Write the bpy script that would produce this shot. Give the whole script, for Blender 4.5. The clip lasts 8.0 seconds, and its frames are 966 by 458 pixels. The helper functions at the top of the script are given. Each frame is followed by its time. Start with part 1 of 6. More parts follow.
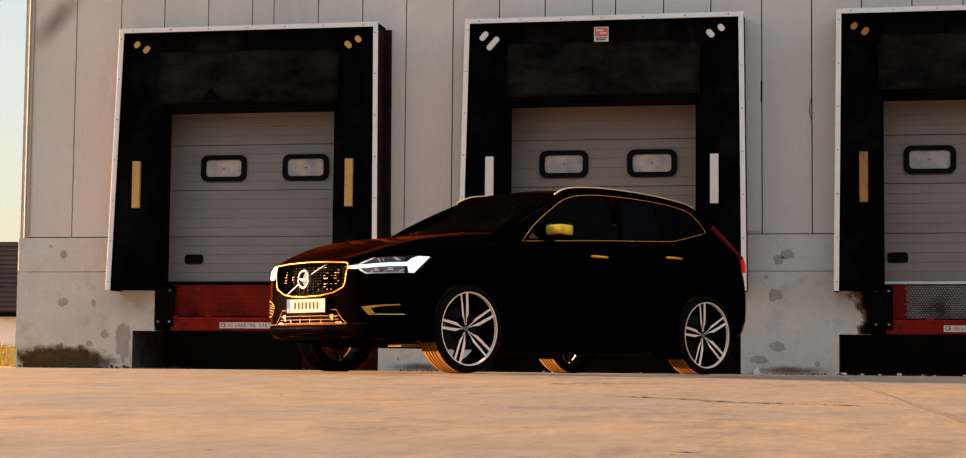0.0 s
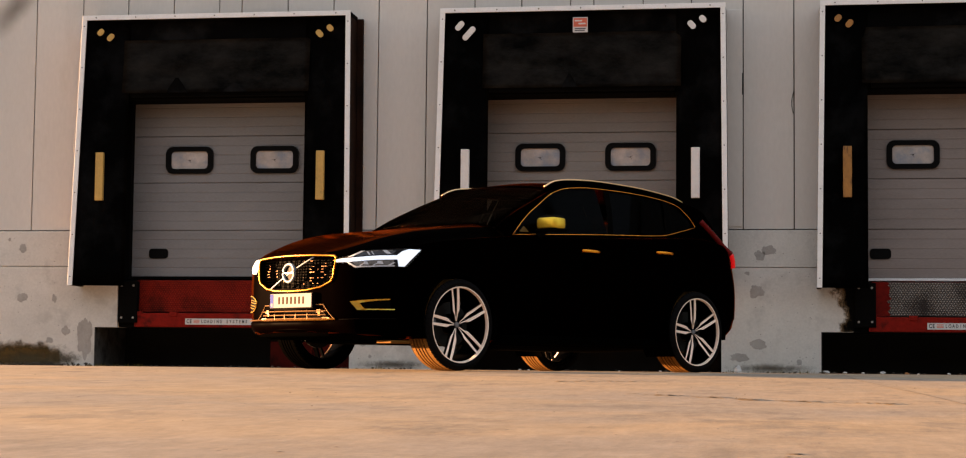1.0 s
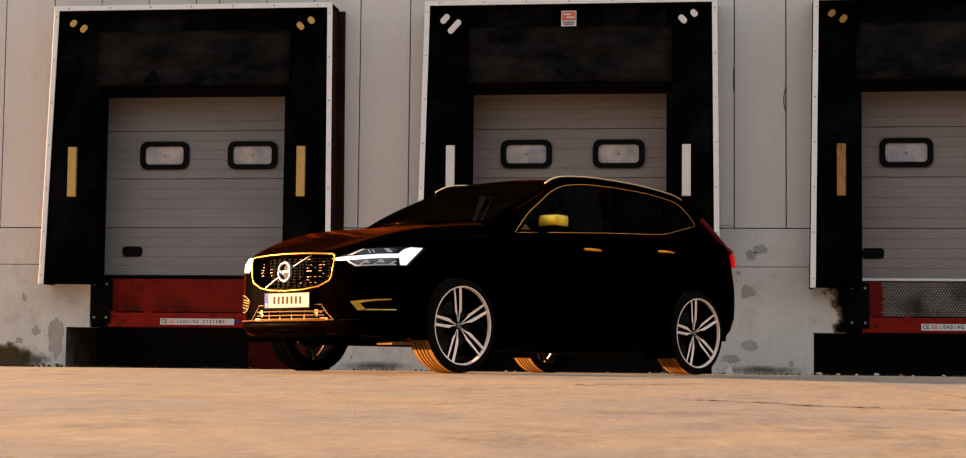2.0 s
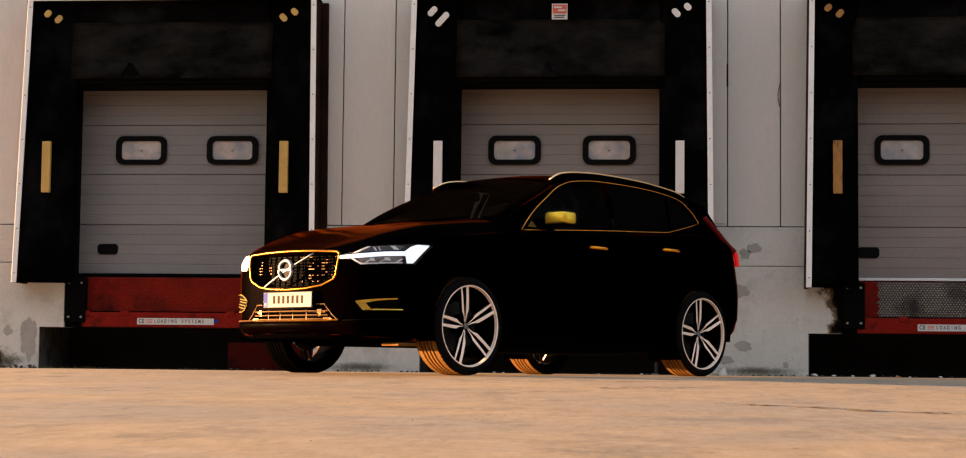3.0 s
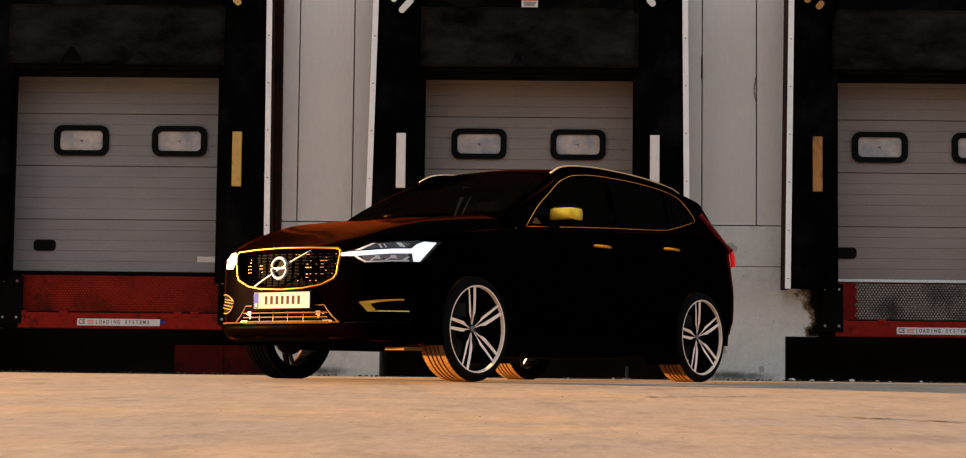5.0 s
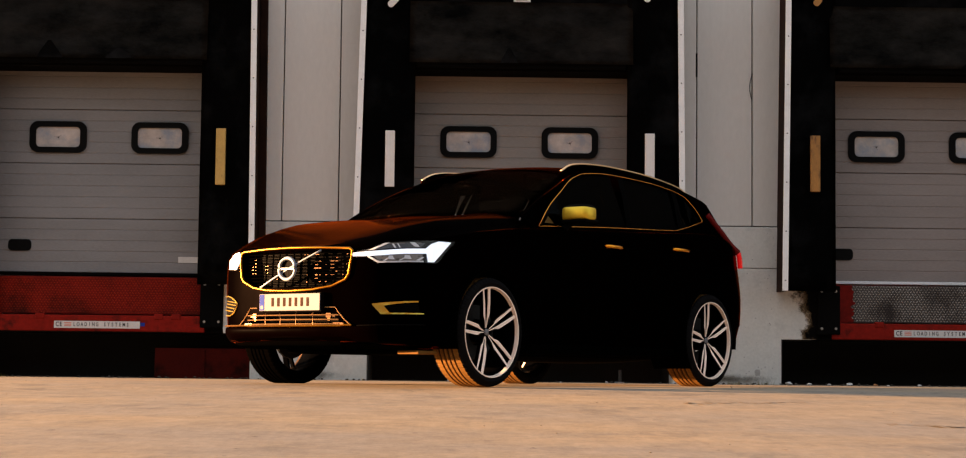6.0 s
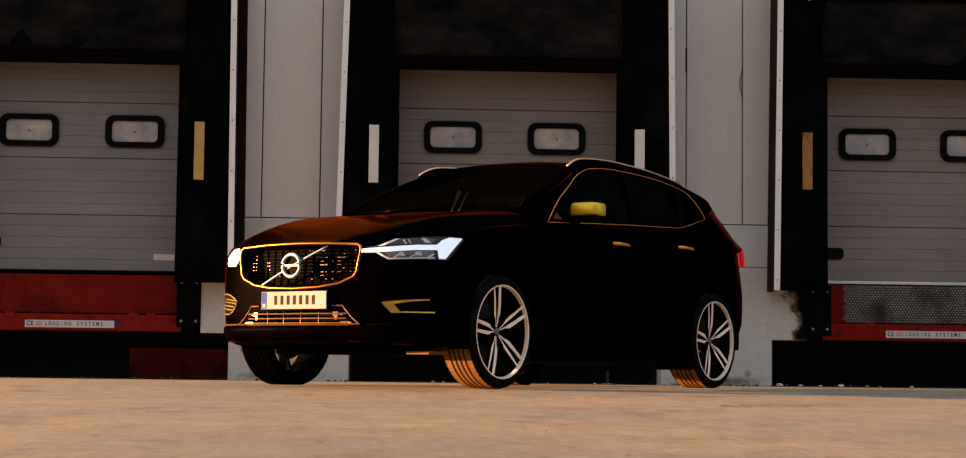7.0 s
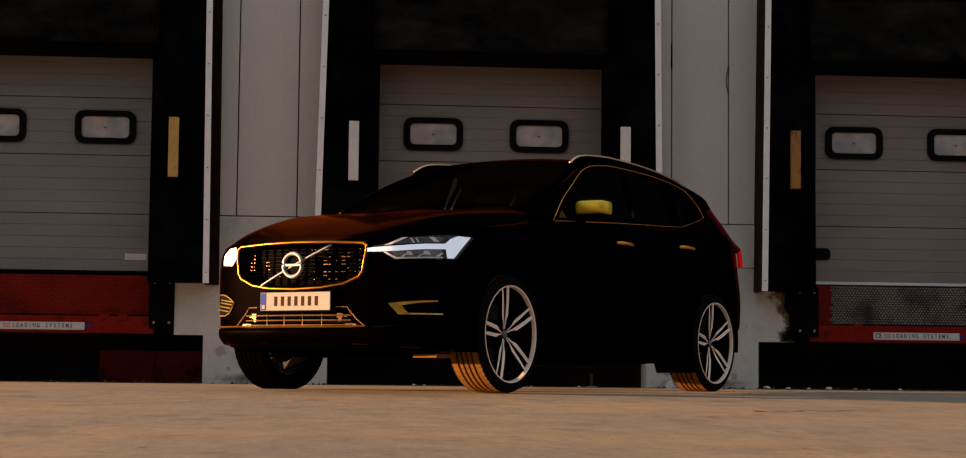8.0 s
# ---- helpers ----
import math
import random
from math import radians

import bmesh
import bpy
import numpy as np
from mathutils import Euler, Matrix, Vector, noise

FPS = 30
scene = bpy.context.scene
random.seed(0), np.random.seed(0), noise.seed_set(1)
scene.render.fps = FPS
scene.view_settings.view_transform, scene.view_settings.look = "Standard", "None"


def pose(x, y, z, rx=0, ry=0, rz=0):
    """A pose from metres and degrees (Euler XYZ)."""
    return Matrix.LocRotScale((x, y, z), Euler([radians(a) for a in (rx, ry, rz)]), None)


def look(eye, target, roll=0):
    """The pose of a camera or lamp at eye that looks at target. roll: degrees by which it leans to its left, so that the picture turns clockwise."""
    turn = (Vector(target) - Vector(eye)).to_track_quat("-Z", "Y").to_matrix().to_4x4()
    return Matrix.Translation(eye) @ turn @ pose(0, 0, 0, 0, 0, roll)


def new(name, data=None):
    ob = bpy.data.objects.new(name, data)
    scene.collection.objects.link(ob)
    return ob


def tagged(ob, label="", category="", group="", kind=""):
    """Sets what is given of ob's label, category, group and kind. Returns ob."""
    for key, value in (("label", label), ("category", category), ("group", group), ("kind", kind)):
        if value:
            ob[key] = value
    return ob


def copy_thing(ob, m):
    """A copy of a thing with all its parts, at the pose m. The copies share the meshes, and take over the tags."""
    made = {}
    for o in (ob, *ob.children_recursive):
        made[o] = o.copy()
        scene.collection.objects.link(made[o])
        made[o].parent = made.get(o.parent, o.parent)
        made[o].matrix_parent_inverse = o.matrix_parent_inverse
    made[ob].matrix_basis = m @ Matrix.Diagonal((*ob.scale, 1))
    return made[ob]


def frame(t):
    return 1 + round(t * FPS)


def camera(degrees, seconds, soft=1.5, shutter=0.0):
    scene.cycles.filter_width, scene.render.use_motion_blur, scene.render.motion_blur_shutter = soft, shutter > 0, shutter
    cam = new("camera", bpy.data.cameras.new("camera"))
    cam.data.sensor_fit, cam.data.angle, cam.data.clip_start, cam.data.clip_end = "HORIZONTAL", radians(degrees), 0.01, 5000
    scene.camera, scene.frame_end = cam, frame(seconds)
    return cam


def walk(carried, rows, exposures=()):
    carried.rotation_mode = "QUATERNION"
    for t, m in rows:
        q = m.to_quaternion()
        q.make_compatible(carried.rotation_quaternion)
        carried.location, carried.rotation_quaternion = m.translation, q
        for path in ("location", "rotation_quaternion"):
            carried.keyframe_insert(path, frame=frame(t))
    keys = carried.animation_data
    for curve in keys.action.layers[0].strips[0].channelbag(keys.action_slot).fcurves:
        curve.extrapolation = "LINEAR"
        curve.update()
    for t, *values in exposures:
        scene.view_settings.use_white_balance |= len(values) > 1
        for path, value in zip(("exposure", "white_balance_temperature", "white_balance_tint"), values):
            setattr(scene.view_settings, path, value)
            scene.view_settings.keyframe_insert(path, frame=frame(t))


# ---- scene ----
cam = camera(29.16, 8.0, soft=1.15)
# seconds, eye, target, roll
PATH = [
    (0, (0.443, -20.925, 0.041), (-1.511, -11.146, 0.789), 0.53),
    (0.5, (0.161, -20.725, 0.028), (-1.635, -10.916, 0.778), 0.56),
    (1, (-0.126, -20.522, 0.023), (-1.719, -10.679, 0.769), 0.59),
    (1.5, (-0.402, -20.323, 0.032), (-1.830, -10.453, 0.777), 0.61),
    (3, (-1.255, -19.693, 0.056), (-2.208, -9.766, 0.801), 0.61),
    (3.5, (-1.528, -19.492, 0.066), (-2.295, -9.549, 0.811), 0.65),
    (4, (-1.805, -19.274, 0.081), (-2.365, -9.317, 0.826), 0.68),
    (4.5, (-2.073, -19.060, 0.084), (-2.465, -9.095, 0.830), 0.67),
    (6, (-2.870, -18.383, 0.104), (-2.765, -8.413, 0.867), 0.63),
    (6.5, (-3.119, -18.160, 0.104), (-2.846, -8.193, 0.873), 0.64),
    (7, (-3.371, -17.924, 0.099), (-2.905, -7.964, 0.871), 0.67),
    (7.5, (-3.602, -17.692, 0.105), (-2.949, -7.744, 0.882), 0.63),
    (8, (-3.828, -17.462, 0.113), (-2.992, -7.528, 0.893), 0.61),
]
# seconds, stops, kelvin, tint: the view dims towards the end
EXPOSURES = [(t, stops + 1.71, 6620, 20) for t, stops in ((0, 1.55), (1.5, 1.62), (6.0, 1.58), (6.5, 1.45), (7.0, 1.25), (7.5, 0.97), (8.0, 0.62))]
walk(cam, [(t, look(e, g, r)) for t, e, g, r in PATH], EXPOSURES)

# ---- light ----
SUN_AZ, SUN_EL = 174.0, 4.5      # degrees; azimuth counted from +x towards +y
sun_dir = Vector((math.cos(radians(SUN_AZ)) * math.cos(radians(SUN_EL)), math.sin(radians(SUN_AZ)) * math.cos(radians(SUN_EL)), math.sin(radians(SUN_EL))))
world = bpy.data.worlds.new("evening_sky")
scene.world = world
world.use_nodes = True
wn = world.node_tree.nodes
sky = wn.new("ShaderNodeTexSky")
sky.sky_type, sky.sun_disc = "NISHITA", False
sky.sun_elevation, sky.sun_rotation = radians(SUN_EL), radians(90.0 - SUN_AZ)
sky.air_density, sky.dust_density, sky.ozone_density = 1.0, 1.2, 1.0
sky_fill = wn.new("ShaderNodeVectorMath")      # even light added to the sky
sky_fill.operation = "MULTIPLY_ADD"
sky_fill.inputs[1].default_value = (0.3, 0.3, 0.3)
toward, height_of, thicken, cloud = wn.new("ShaderNodeTexCoord"), wn.new("ShaderNodeSeparateXYZ"), wn.new("ShaderNodeMapRange"), wn.new("ShaderNodeVectorMath")
thicken.inputs[3].default_value, thicken.inputs[4].default_value = 0.55, 1.5      # brighter overhead than at the horizon
cloud.operation = "SCALE"
cloud.inputs[0].default_value = (0.87, 0.99, 1.03)
world.node_tree.links.new(toward.outputs["Generated"], height_of.inputs[0])
world.node_tree.links.new(height_of.outputs["Z"], thicken.inputs[0])
world.node_tree.links.new(thicken.outputs[0], cloud.inputs["Scale"])
world.node_tree.links.new(cloud.outputs[0], sky_fill.inputs[2])
world.node_tree.links.new(sky.outputs[0], sky_fill.inputs[0])
world.node_tree.links.new(sky_fill.outputs[0], wn["Background"].inputs[0])
wn["Background"].inputs[1].default_value = 0.06
sun = new("sun", bpy.data.lights.new("sun", "SUN"))
sun.data.energy, sun.data.angle, sun.data.color = 4.7, radians(0.6), (1.0, 0.57, 0.25)
sun.matrix_world = look(sun_dir * 50, (0, 0, 0))


# ---- materials ----
def node(nt, kind, **values):
    n = nt.nodes.new(kind)
    for key, value in values.items():
        n.inputs[key.replace("_", " ")].default_value = value
    return n


def surface(name, color, rough=0.6, metal=0.0, vary=0.25, scale=4.0, fine=60.0, bump=0.15, depth=0.004, per_object=0.0, stains=None, stain_scale=0.8, stain_at=(0.55, 0.75), stretch=(1, 1, 1), specular=0.5, coat=0.0):
    """A surface with two scales of variation, relief, and optional stains of a colour of their own."""
    m = bpy.data.materials.new(name)
    m.use_nodes = True
    nt = m.node_tree
    bsdf = nt.nodes["Principled BSDF"]
    link = nt.links.new
    geo = node(nt, "ShaderNodeNewGeometry")
    mapping = node(nt, "ShaderNodeMapping")
    mapping.inputs["Scale"].default_value = stretch
    link(geo.outputs["Position"], mapping.inputs[0])
    big = node(nt, "ShaderNodeTexNoise", Scale=scale, Detail=6.0, Roughness=0.6)
    small = node(nt, "ShaderNodeTexNoise", Scale=fine, Detail=4.0, Roughness=0.6)
    link(mapping.outputs[0], big.inputs["Vector"])
    link(mapping.outputs[0], small.inputs["Vector"])
    mix = node(nt, "ShaderNodeMix")
    mix.data_type = "FLOAT"
    mix.inputs[0].default_value = 0.4
    link(big.outputs["Fac"], mix.inputs[2])
    link(small.outputs["Fac"], mix.inputs[3])
    ramp = node(nt, "ShaderNodeMapRange")
    ramp.inputs[1].default_value, ramp.inputs[2].default_value = 0.3, 0.7
    ramp.inputs[3].default_value, ramp.inputs[4].default_value = 1 - vary, 1 + vary
    link(mix.outputs[0], ramp.inputs[0])
    value = ramp.outputs[0]
    if per_object:
        info = node(nt, "ShaderNodeObjectInfo")
        shade = node(nt, "ShaderNodeMapRange")
        shade.inputs[3].default_value, shade.inputs[4].default_value = 1 - per_object, 1 + per_object
        link(info.outputs["Random"], shade.inputs[0])
        times = node(nt, "ShaderNodeMath")
        times.operation = "MULTIPLY"
        link(value, times.inputs[0])
        link(shade.outputs[0], times.inputs[1])
        value = times.outputs[0]
    tint = node(nt, "ShaderNodeVectorMath")
    tint.operation = "SCALE"
    tint.inputs[0].default_value = color
    link(value, tint.inputs["Scale"])
    colour = tint.outputs[0]
    if stains:
        blot = node(nt, "ShaderNodeTexNoise", Scale=stain_scale, Detail=8.0, Roughness=0.65)
        link(mapping.outputs[0], blot.inputs["Vector"])
        edge = node(nt, "ShaderNodeMapRange")
        edge.inputs[1].default_value, edge.inputs[2].default_value = stain_at
        link(blot.outputs["Fac"], edge.inputs[0])
        over = node(nt, "ShaderNodeMix")
        over.data_type = "RGBA"
        over.inputs[7].default_value = (*stains, 1)
        link(edge.outputs[0], over.inputs[0])
        link(colour, over.inputs[6])
        colour = over.outputs[2]
    link(colour, bsdf.inputs["Base Color"])
    gloss = node(nt, "ShaderNodeMapRange")
    gloss.inputs[3].default_value, gloss.inputs[4].default_value = max(rough - 0.1, 0.02), min(rough + 0.1, 1.0)
    link(big.outputs["Fac"], gloss.inputs[0])
    link(gloss.outputs[0], bsdf.inputs["Roughness"])
    bsdf.inputs["Metallic"].default_value = metal
    bsdf.inputs["Specular IOR Level"].default_value = specular
    bsdf.inputs["Coat Weight"].default_value = coat
    bsdf.inputs["Coat Roughness"].default_value = 0.04
    if bump:
        relief = node(nt, "ShaderNodeBump", Strength=bump, Distance=depth)
        link(mix.outputs[0], relief.inputs["Height"])
        link(relief.outputs[0], bsdf.inputs["Normal"])
    return m


M = {}


def yard_surface():
    """Old brushed concrete: tan and grey fields, mottling, dark scuffs and a rough broken relief."""
    m = bpy.data.materials.new("yard_concrete")
    m.use_nodes = True
    nt = m.node_tree
    link, bsdf = nt.links.new, nt.nodes["Principled BSDF"]
    geo = node(nt, "ShaderNodeNewGeometry")

    def noise_at(scale, detail, rough, stretch=(1, 1, 1), turn=0.0):
        mapping = node(nt, "ShaderNodeMapping")
        mapping.inputs["Scale"].default_value = stretch
        mapping.inputs["Rotation"].default_value = (0, 0, turn)
        link(geo.outputs["Position"], mapping.inputs[0])
        n = node(nt, "ShaderNodeTexNoise", Scale=scale, Detail=detail, Roughness=rough)
        link(mapping.outputs[0], n.inputs["Vector"])
        return n.outputs["Fac"]

    def ranged(value, a, b, c, d):
        r = node(nt, "ShaderNodeMapRange")
        for k, v in zip((1, 2, 3, 4), (a, b, c, d)):
            r.inputs[k].default_value = v
        link(value, r.inputs[0])
        return r.outputs[0]

    def mixed(fac, a, b):
        x = node(nt, "ShaderNodeMix")
        x.data_type = "RGBA"
        link(fac, x.inputs[0])
        for k, c in ((6, a), (7, b)):
            if isinstance(c, tuple):
                x.inputs[k].default_value = (*c, 1)
            else:
                link(c, x.inputs[k])
        return x.outputs[2]

    fields = mixed(ranged(noise_at(0.55, 5, 0.6), 0.38, 0.62, 0, 1), (0.300, 0.222, 0.142), (0.228, 0.190, 0.152))
    mottle = noise_at(3.4, 11, 0.80, (1.5, 1, 1), 0.12)
    shade = node(nt, "ShaderNodeVectorMath")
    shade.operation = "SCALE"
    link(fields, shade.inputs[0])
    link(ranged(mottle, 0.30, 0.70, 0.76, 1.24), shade.inputs["Scale"])
    scuffs = mixed(ranged(noise_at(1.1, 8, 0.72, (2.2, 1, 1), -0.15), 0.53, 0.68, 0, 0.65), shade.outputs[0], (0.115, 0.098, 0.082))
    speck = node(nt, "ShaderNodeVectorMath")
    speck.operation = "SCALE"
    link(scuffs, speck.inputs[0])
    link(ranged(noise_at(3.2, 9, 0.82, (7.0, 1, 1), 0.05), 0.30, 0.70, 0.85, 1.15), speck.inputs["Scale"])
    scuffs = mixed(ranged(noise_at(2.2, 6, 0.75, (6.0, 1, 1), -0.1), 0.68, 0.76, 0, 0.45), speck.outputs[0], (0.42, 0.34, 0.26))
    grit = noise_at(30.0, 3, 0.6)
    chips = mixed(ranged(noise_at(7.0, 4, 0.7, (1.6, 1, 1)), 0.67, 0.73, 0, 0.8), scuffs, (0.075, 0.06, 0.048))
    link(chips, bsdf.inputs["Base Color"])
    link(ranged(mottle, 0.3, 0.7, 0.9, 0.7), bsdf.inputs["Roughness"])
    bsdf.inputs["Specular IOR Level"].default_value = 0.25
    height = node(nt, "ShaderNodeMix")
    height.data_type = "FLOAT"
    height.inputs[0].default_value = 0.25
    link(mottle, height.inputs[2])
    link(grit, height.inputs[3])
    relief = node(nt, "ShaderNodeBump", Strength=0.30, Distance=0.008)
    link(height.outputs[0], relief.inputs["Height"])
    link(relief.outputs[0], bsdf.inputs["Normal"])
    return m


M["yard"] = yard_surface()
M["concrete"] = surface("base_concrete", (0.60, 0.58, 0.54), 0.85, vary=0.16, scale=1.6, fine=40.0, bump=0.25, depth=0.004, stains=(0.40, 0.385, 0.36), stain_scale=2.2, stain_at=(0.54, 0.74))
# near-black concrete: the shade inside the pits is put into its colour
M["pit"] = surface("shade_black_concrete", (0.02, 0.019, 0.018), 0.9, vary=0.3, scale=2.0, bump=0.3, specular=0.1)
M["panel"] = surface("wall_panel", (0.645, 0.605, 0.56), 0.55, vary=0.08, scale=1.2, fine=30.0, bump=0.06, depth=0.002, per_object=0.04, stains=(0.50, 0.45, 0.39), stain_scale=0.9, stain_at=(0.58, 0.8), stretch=(1, 1, 0.35))
M["seam"] = surface("seam_backing", (0.06, 0.045, 0.034), 0.9, vary=0.3, scale=3.0, bump=0.1, specular=0.1)
# darkened concrete for the pit's side: its shade is put into the colour
M["pit_shade"] = surface("shade_dark_concrete", (0.085, 0.08, 0.075), 0.9, vary=0.5, scale=3.0, bump=0.3, stains=(0.015, 0.014, 0.013), stain_scale=4.0, stain_at=(0.45, 0.65), specular=0.1)
M["trim"] = surface("wall_trim", (0.40, 0.37, 0.33), 0.45, vary=0.1, bump=0.05)
M["frame"] = surface("aluminium_strip", (0.85, 0.84, 0.83), 0.4, metal=0.0, vary=0.1, scale=5.0, bump=0.08)
M["rubber"] = surface("shelter_fabric", (0.0015, 0.0014, 0.0014), 0.8, vary=0.5, scale=3.0, fine=25.0, bump=0.4, depth=0.01, stains=(0.016, 0.016, 0.017), stain_scale=2.2, stain_at=(0.48, 0.80), specular=0.03)
M["curtain"] = surface("dusty_curtain", (0.0032, 0.0032, 0.0032), 0.85, vary=0.6, scale=2.5, fine=20.0, bump=0.6, depth=0.03, stains=(0.048, 0.043, 0.038), stain_scale=2.2, stain_at=(0.34, 0.82), specular=0.04, stretch=(0.9, 1, 1.7))
M["side_sheet"] = surface("rusty_side_sheet", (0.022, 0.009, 0.005), 0.7, vary=0.4, scale=3.0, fine=25.0, bump=0.3, stains=(0.006, 0.004, 0.003), stain_scale=2.0, stain_at=(0.45, 0.7), specular=0.05)
M["bumper"] = surface("bumper_rubber", (0.0025, 0.0022, 0.002), 0.8, vary=0.4, scale=10.0, bump=0.5, specular=0.04)
# one door sheet in three tints: the light's warmth rightwards put into colour
M["door"] = surface("door_sheet", (0.212, 0.206, 0.208), 0.5, vary=0.22, scale=1.4, fine=50.0, bump=0.08, per_object=0.03, stains=(0.24, 0.22, 0.2), stain_scale=2.0, stain_at=(0.6, 0.8), stretch=(0.5, 1, 2.0))
M["door_tan"] = surface("tan_door_sheet", (0.228, 0.204, 0.188), 0.5, vary=0.22, scale=1.4, fine=50.0, bump=0.08, per_object=0.03, stains=(0.22, 0.19, 0.165), stain_scale=2.0, stain_at=(0.55, 0.8), stretch=(0.5, 1, 2.0))
M["door_rosy"] = surface("rosy_door_sheet", (0.245, 0.205, 0.190), 0.5, vary=0.22, scale=1.4, fine=50.0, bump=0.08, per_object=0.03, stains=(0.21, 0.17, 0.15), stain_scale=2.0, stain_at=(0.55, 0.8), stretch=(0.5, 1, 2.0))
M["gasket"] = surface("window_gasket", (0.0025, 0.0025, 0.0025), 0.6, vary=0.2, scale=12, bump=0.1, specular=0.08)
M["yellow"] = surface("yellow_guide", (0.55, 0.33, 0.08), 0.6, vary=0.2, scale=6, bump=0.15, stains=(0.2, 0.12, 0.04), stain_scale=9, stain_at=(0.62, 0.75))
M["rusty_yellow"] = surface("rusty_yellow_guide", (0.33, 0.145, 0.03), 0.7, vary=0.35, scale=9, bump=0.2, stains=(0.06, 0.025, 0.008), stain_scale=11, stain_at=(0.5, 0.64), stretch=(1, 1, 0.4))
M["white"] = surface("white_guide", (0.72, 0.69, 0.66), 0.6, vary=0.1, scale=6, bump=0.1, stains=(0.4, 0.38, 0.36), stain_scale=9, stain_at=(0.66, 0.8))
M["red"] = surface("red_leveller", (0.15, 0.007, 0.004), 0.65, vary=0.5, scale=3.0, fine=30, bump=0.25, stains=(0.010, 0.002, 0.001), stain_scale=1.6, stain_at=(0.46, 0.62), specular=0.08)
M["red_beam"] = surface("red_beam", (0.22, 0.010, 0.005), 0.65, vary=0.4, scale=5.0, fine=30, bump=0.25, stains=(0.05, 0.006, 0.004), stain_scale=5.0, stain_at=(0.52, 0.66), specular=0.08)
M["worn"] = surface("worn_plate", (0.055, 0.046, 0.04), 0.6, metal=0.2, vary=0.3, scale=3.0, fine=30, bump=0.25, stains=(0.012, 0.006, 0.004), stain_scale=2.4, stain_at=(0.46, 0.62))
M["stud"] = surface("worn_studs", (0.38, 0.33, 0.28), 0.45, metal=0.2, vary=0.3, scale=3.0, bump=0.1, stains=(0.03, 0.016, 0.01), stain_scale=2.4, stain_at=(0.50, 0.66))
M["red_stud"] = surface("red_studs", (0.28, 0.026, 0.007), 0.5, vary=0.3, scale=3.0, bump=0.1, stains=(0.05, 0.01, 0.006), stain_scale=1.6, stain_at=(0.46, 0.62), specular=0.05)
M["sticker"] = surface("white_sticker", (0.62, 0.60, 0.58), 0.5, vary=0.1, scale=20, bump=0.03)
M["ink"] = surface("black_ink", (0.02, 0.02, 0.022), 0.5, vary=0.1, bump=0)
M["orange"] = surface("orange_sticker", (0.62, 0.12, 0.06), 0.5, vary=0.15, scale=30, bump=0.03)
M["steel"] = surface("dull_steel", (0.35, 0.34, 0.33), 0.4, metal=0.9, vary=0.2, bump=0.1)
M["rust"] = surface("rusty_screw", (0.03, 0.022, 0.017), 0.6, metal=0.3, vary=0.3, bump=0.1)


# ---- mesh helpers ----
def part(name, bm, material, parent=None, label="", smooth=False):
    """Links a bmesh as one mesh object, under a thing or a part where one is given."""
    me = bpy.data.meshes.new(name)
    bm.to_mesh(me)
    bm.free()
    if smooth:
        me.shade_smooth()
    for m in material if isinstance(material, (list, tuple)) else (material,):
        me.materials.append(m)
    ob = new(name, me)
    if parent:
        ob.parent = parent
    return tagged(ob, label)


def thing(name, x, y, z, rz=0, label="", category="", group="", kind=""):
    ob = new(name)
    ob.matrix_world = pose(x, y, z, 0, 0, rz)
    return tagged(ob, label, category, group, kind)


def add_box(bm, x0, x1, y0, y1, z0, z1, bevel=0.0, segments=2):
    made = bmesh.ops.create_cube(bm, size=1.0, matrix=Matrix.Translation(((x0 + x1) / 2, (y0 + y1) / 2, (z0 + z1) / 2)) @ Matrix.Diagonal((x1 - x0, y1 - y0, z1 - z0, 1)))
    if bevel:
        edges = list({e for v in made["verts"] for e in v.link_edges})
        bmesh.ops.bevel(bm, geom=edges, offset=bevel, segments=segments, affect="EDGES", profile=0.5)
    return bm


def box(x0, x1, y0, y1, z0, z1, bevel=0.0, segments=2):
    return add_box(bmesh.new(), x0, x1, y0, y1, z0, z1, bevel, segments)


def prism(points, y0, y1, axis="y"):
    """A closed outline in x, z swept from y0 to y1 (or, by axis, another pair)."""
    bm = bmesh.new()
    def place(a, b, d):
        return {"y": (a, d, b), "x": (d, a, b), "z": (a, b, d)}[axis]
    front = [bm.verts.new(place(a, b, y0)) for a, b in points]
    back = [bm.verts.new(place(a, b, y1)) for a, b in points]
    bm.faces.new(front)
    bm.faces.new(back[::-1])
    n = len(points)
    for i in range(n):
        bm.faces.new((front[i], back[i], back[(i + 1) % n], front[(i + 1) % n]))
    bmesh.ops.recalc_face_normals(bm, faces=bm.faces)
    return bm


def rounded(x0, x1, z0, z1, r, steps=5):
    pts = []
    for cx, cz, a0 in ((x1 - r, z1 - r, 0), (x0 + r, z1 - r, 90), (x0 + r, z0 + r, 180), (x1 - r, z0 + r, 270)):
        for i in range(steps + 1):
            a = radians(a0 + 90 * i / steps)
            pts.append((cx + r * math.cos(a), cz + r * math.sin(a)))
    return pts


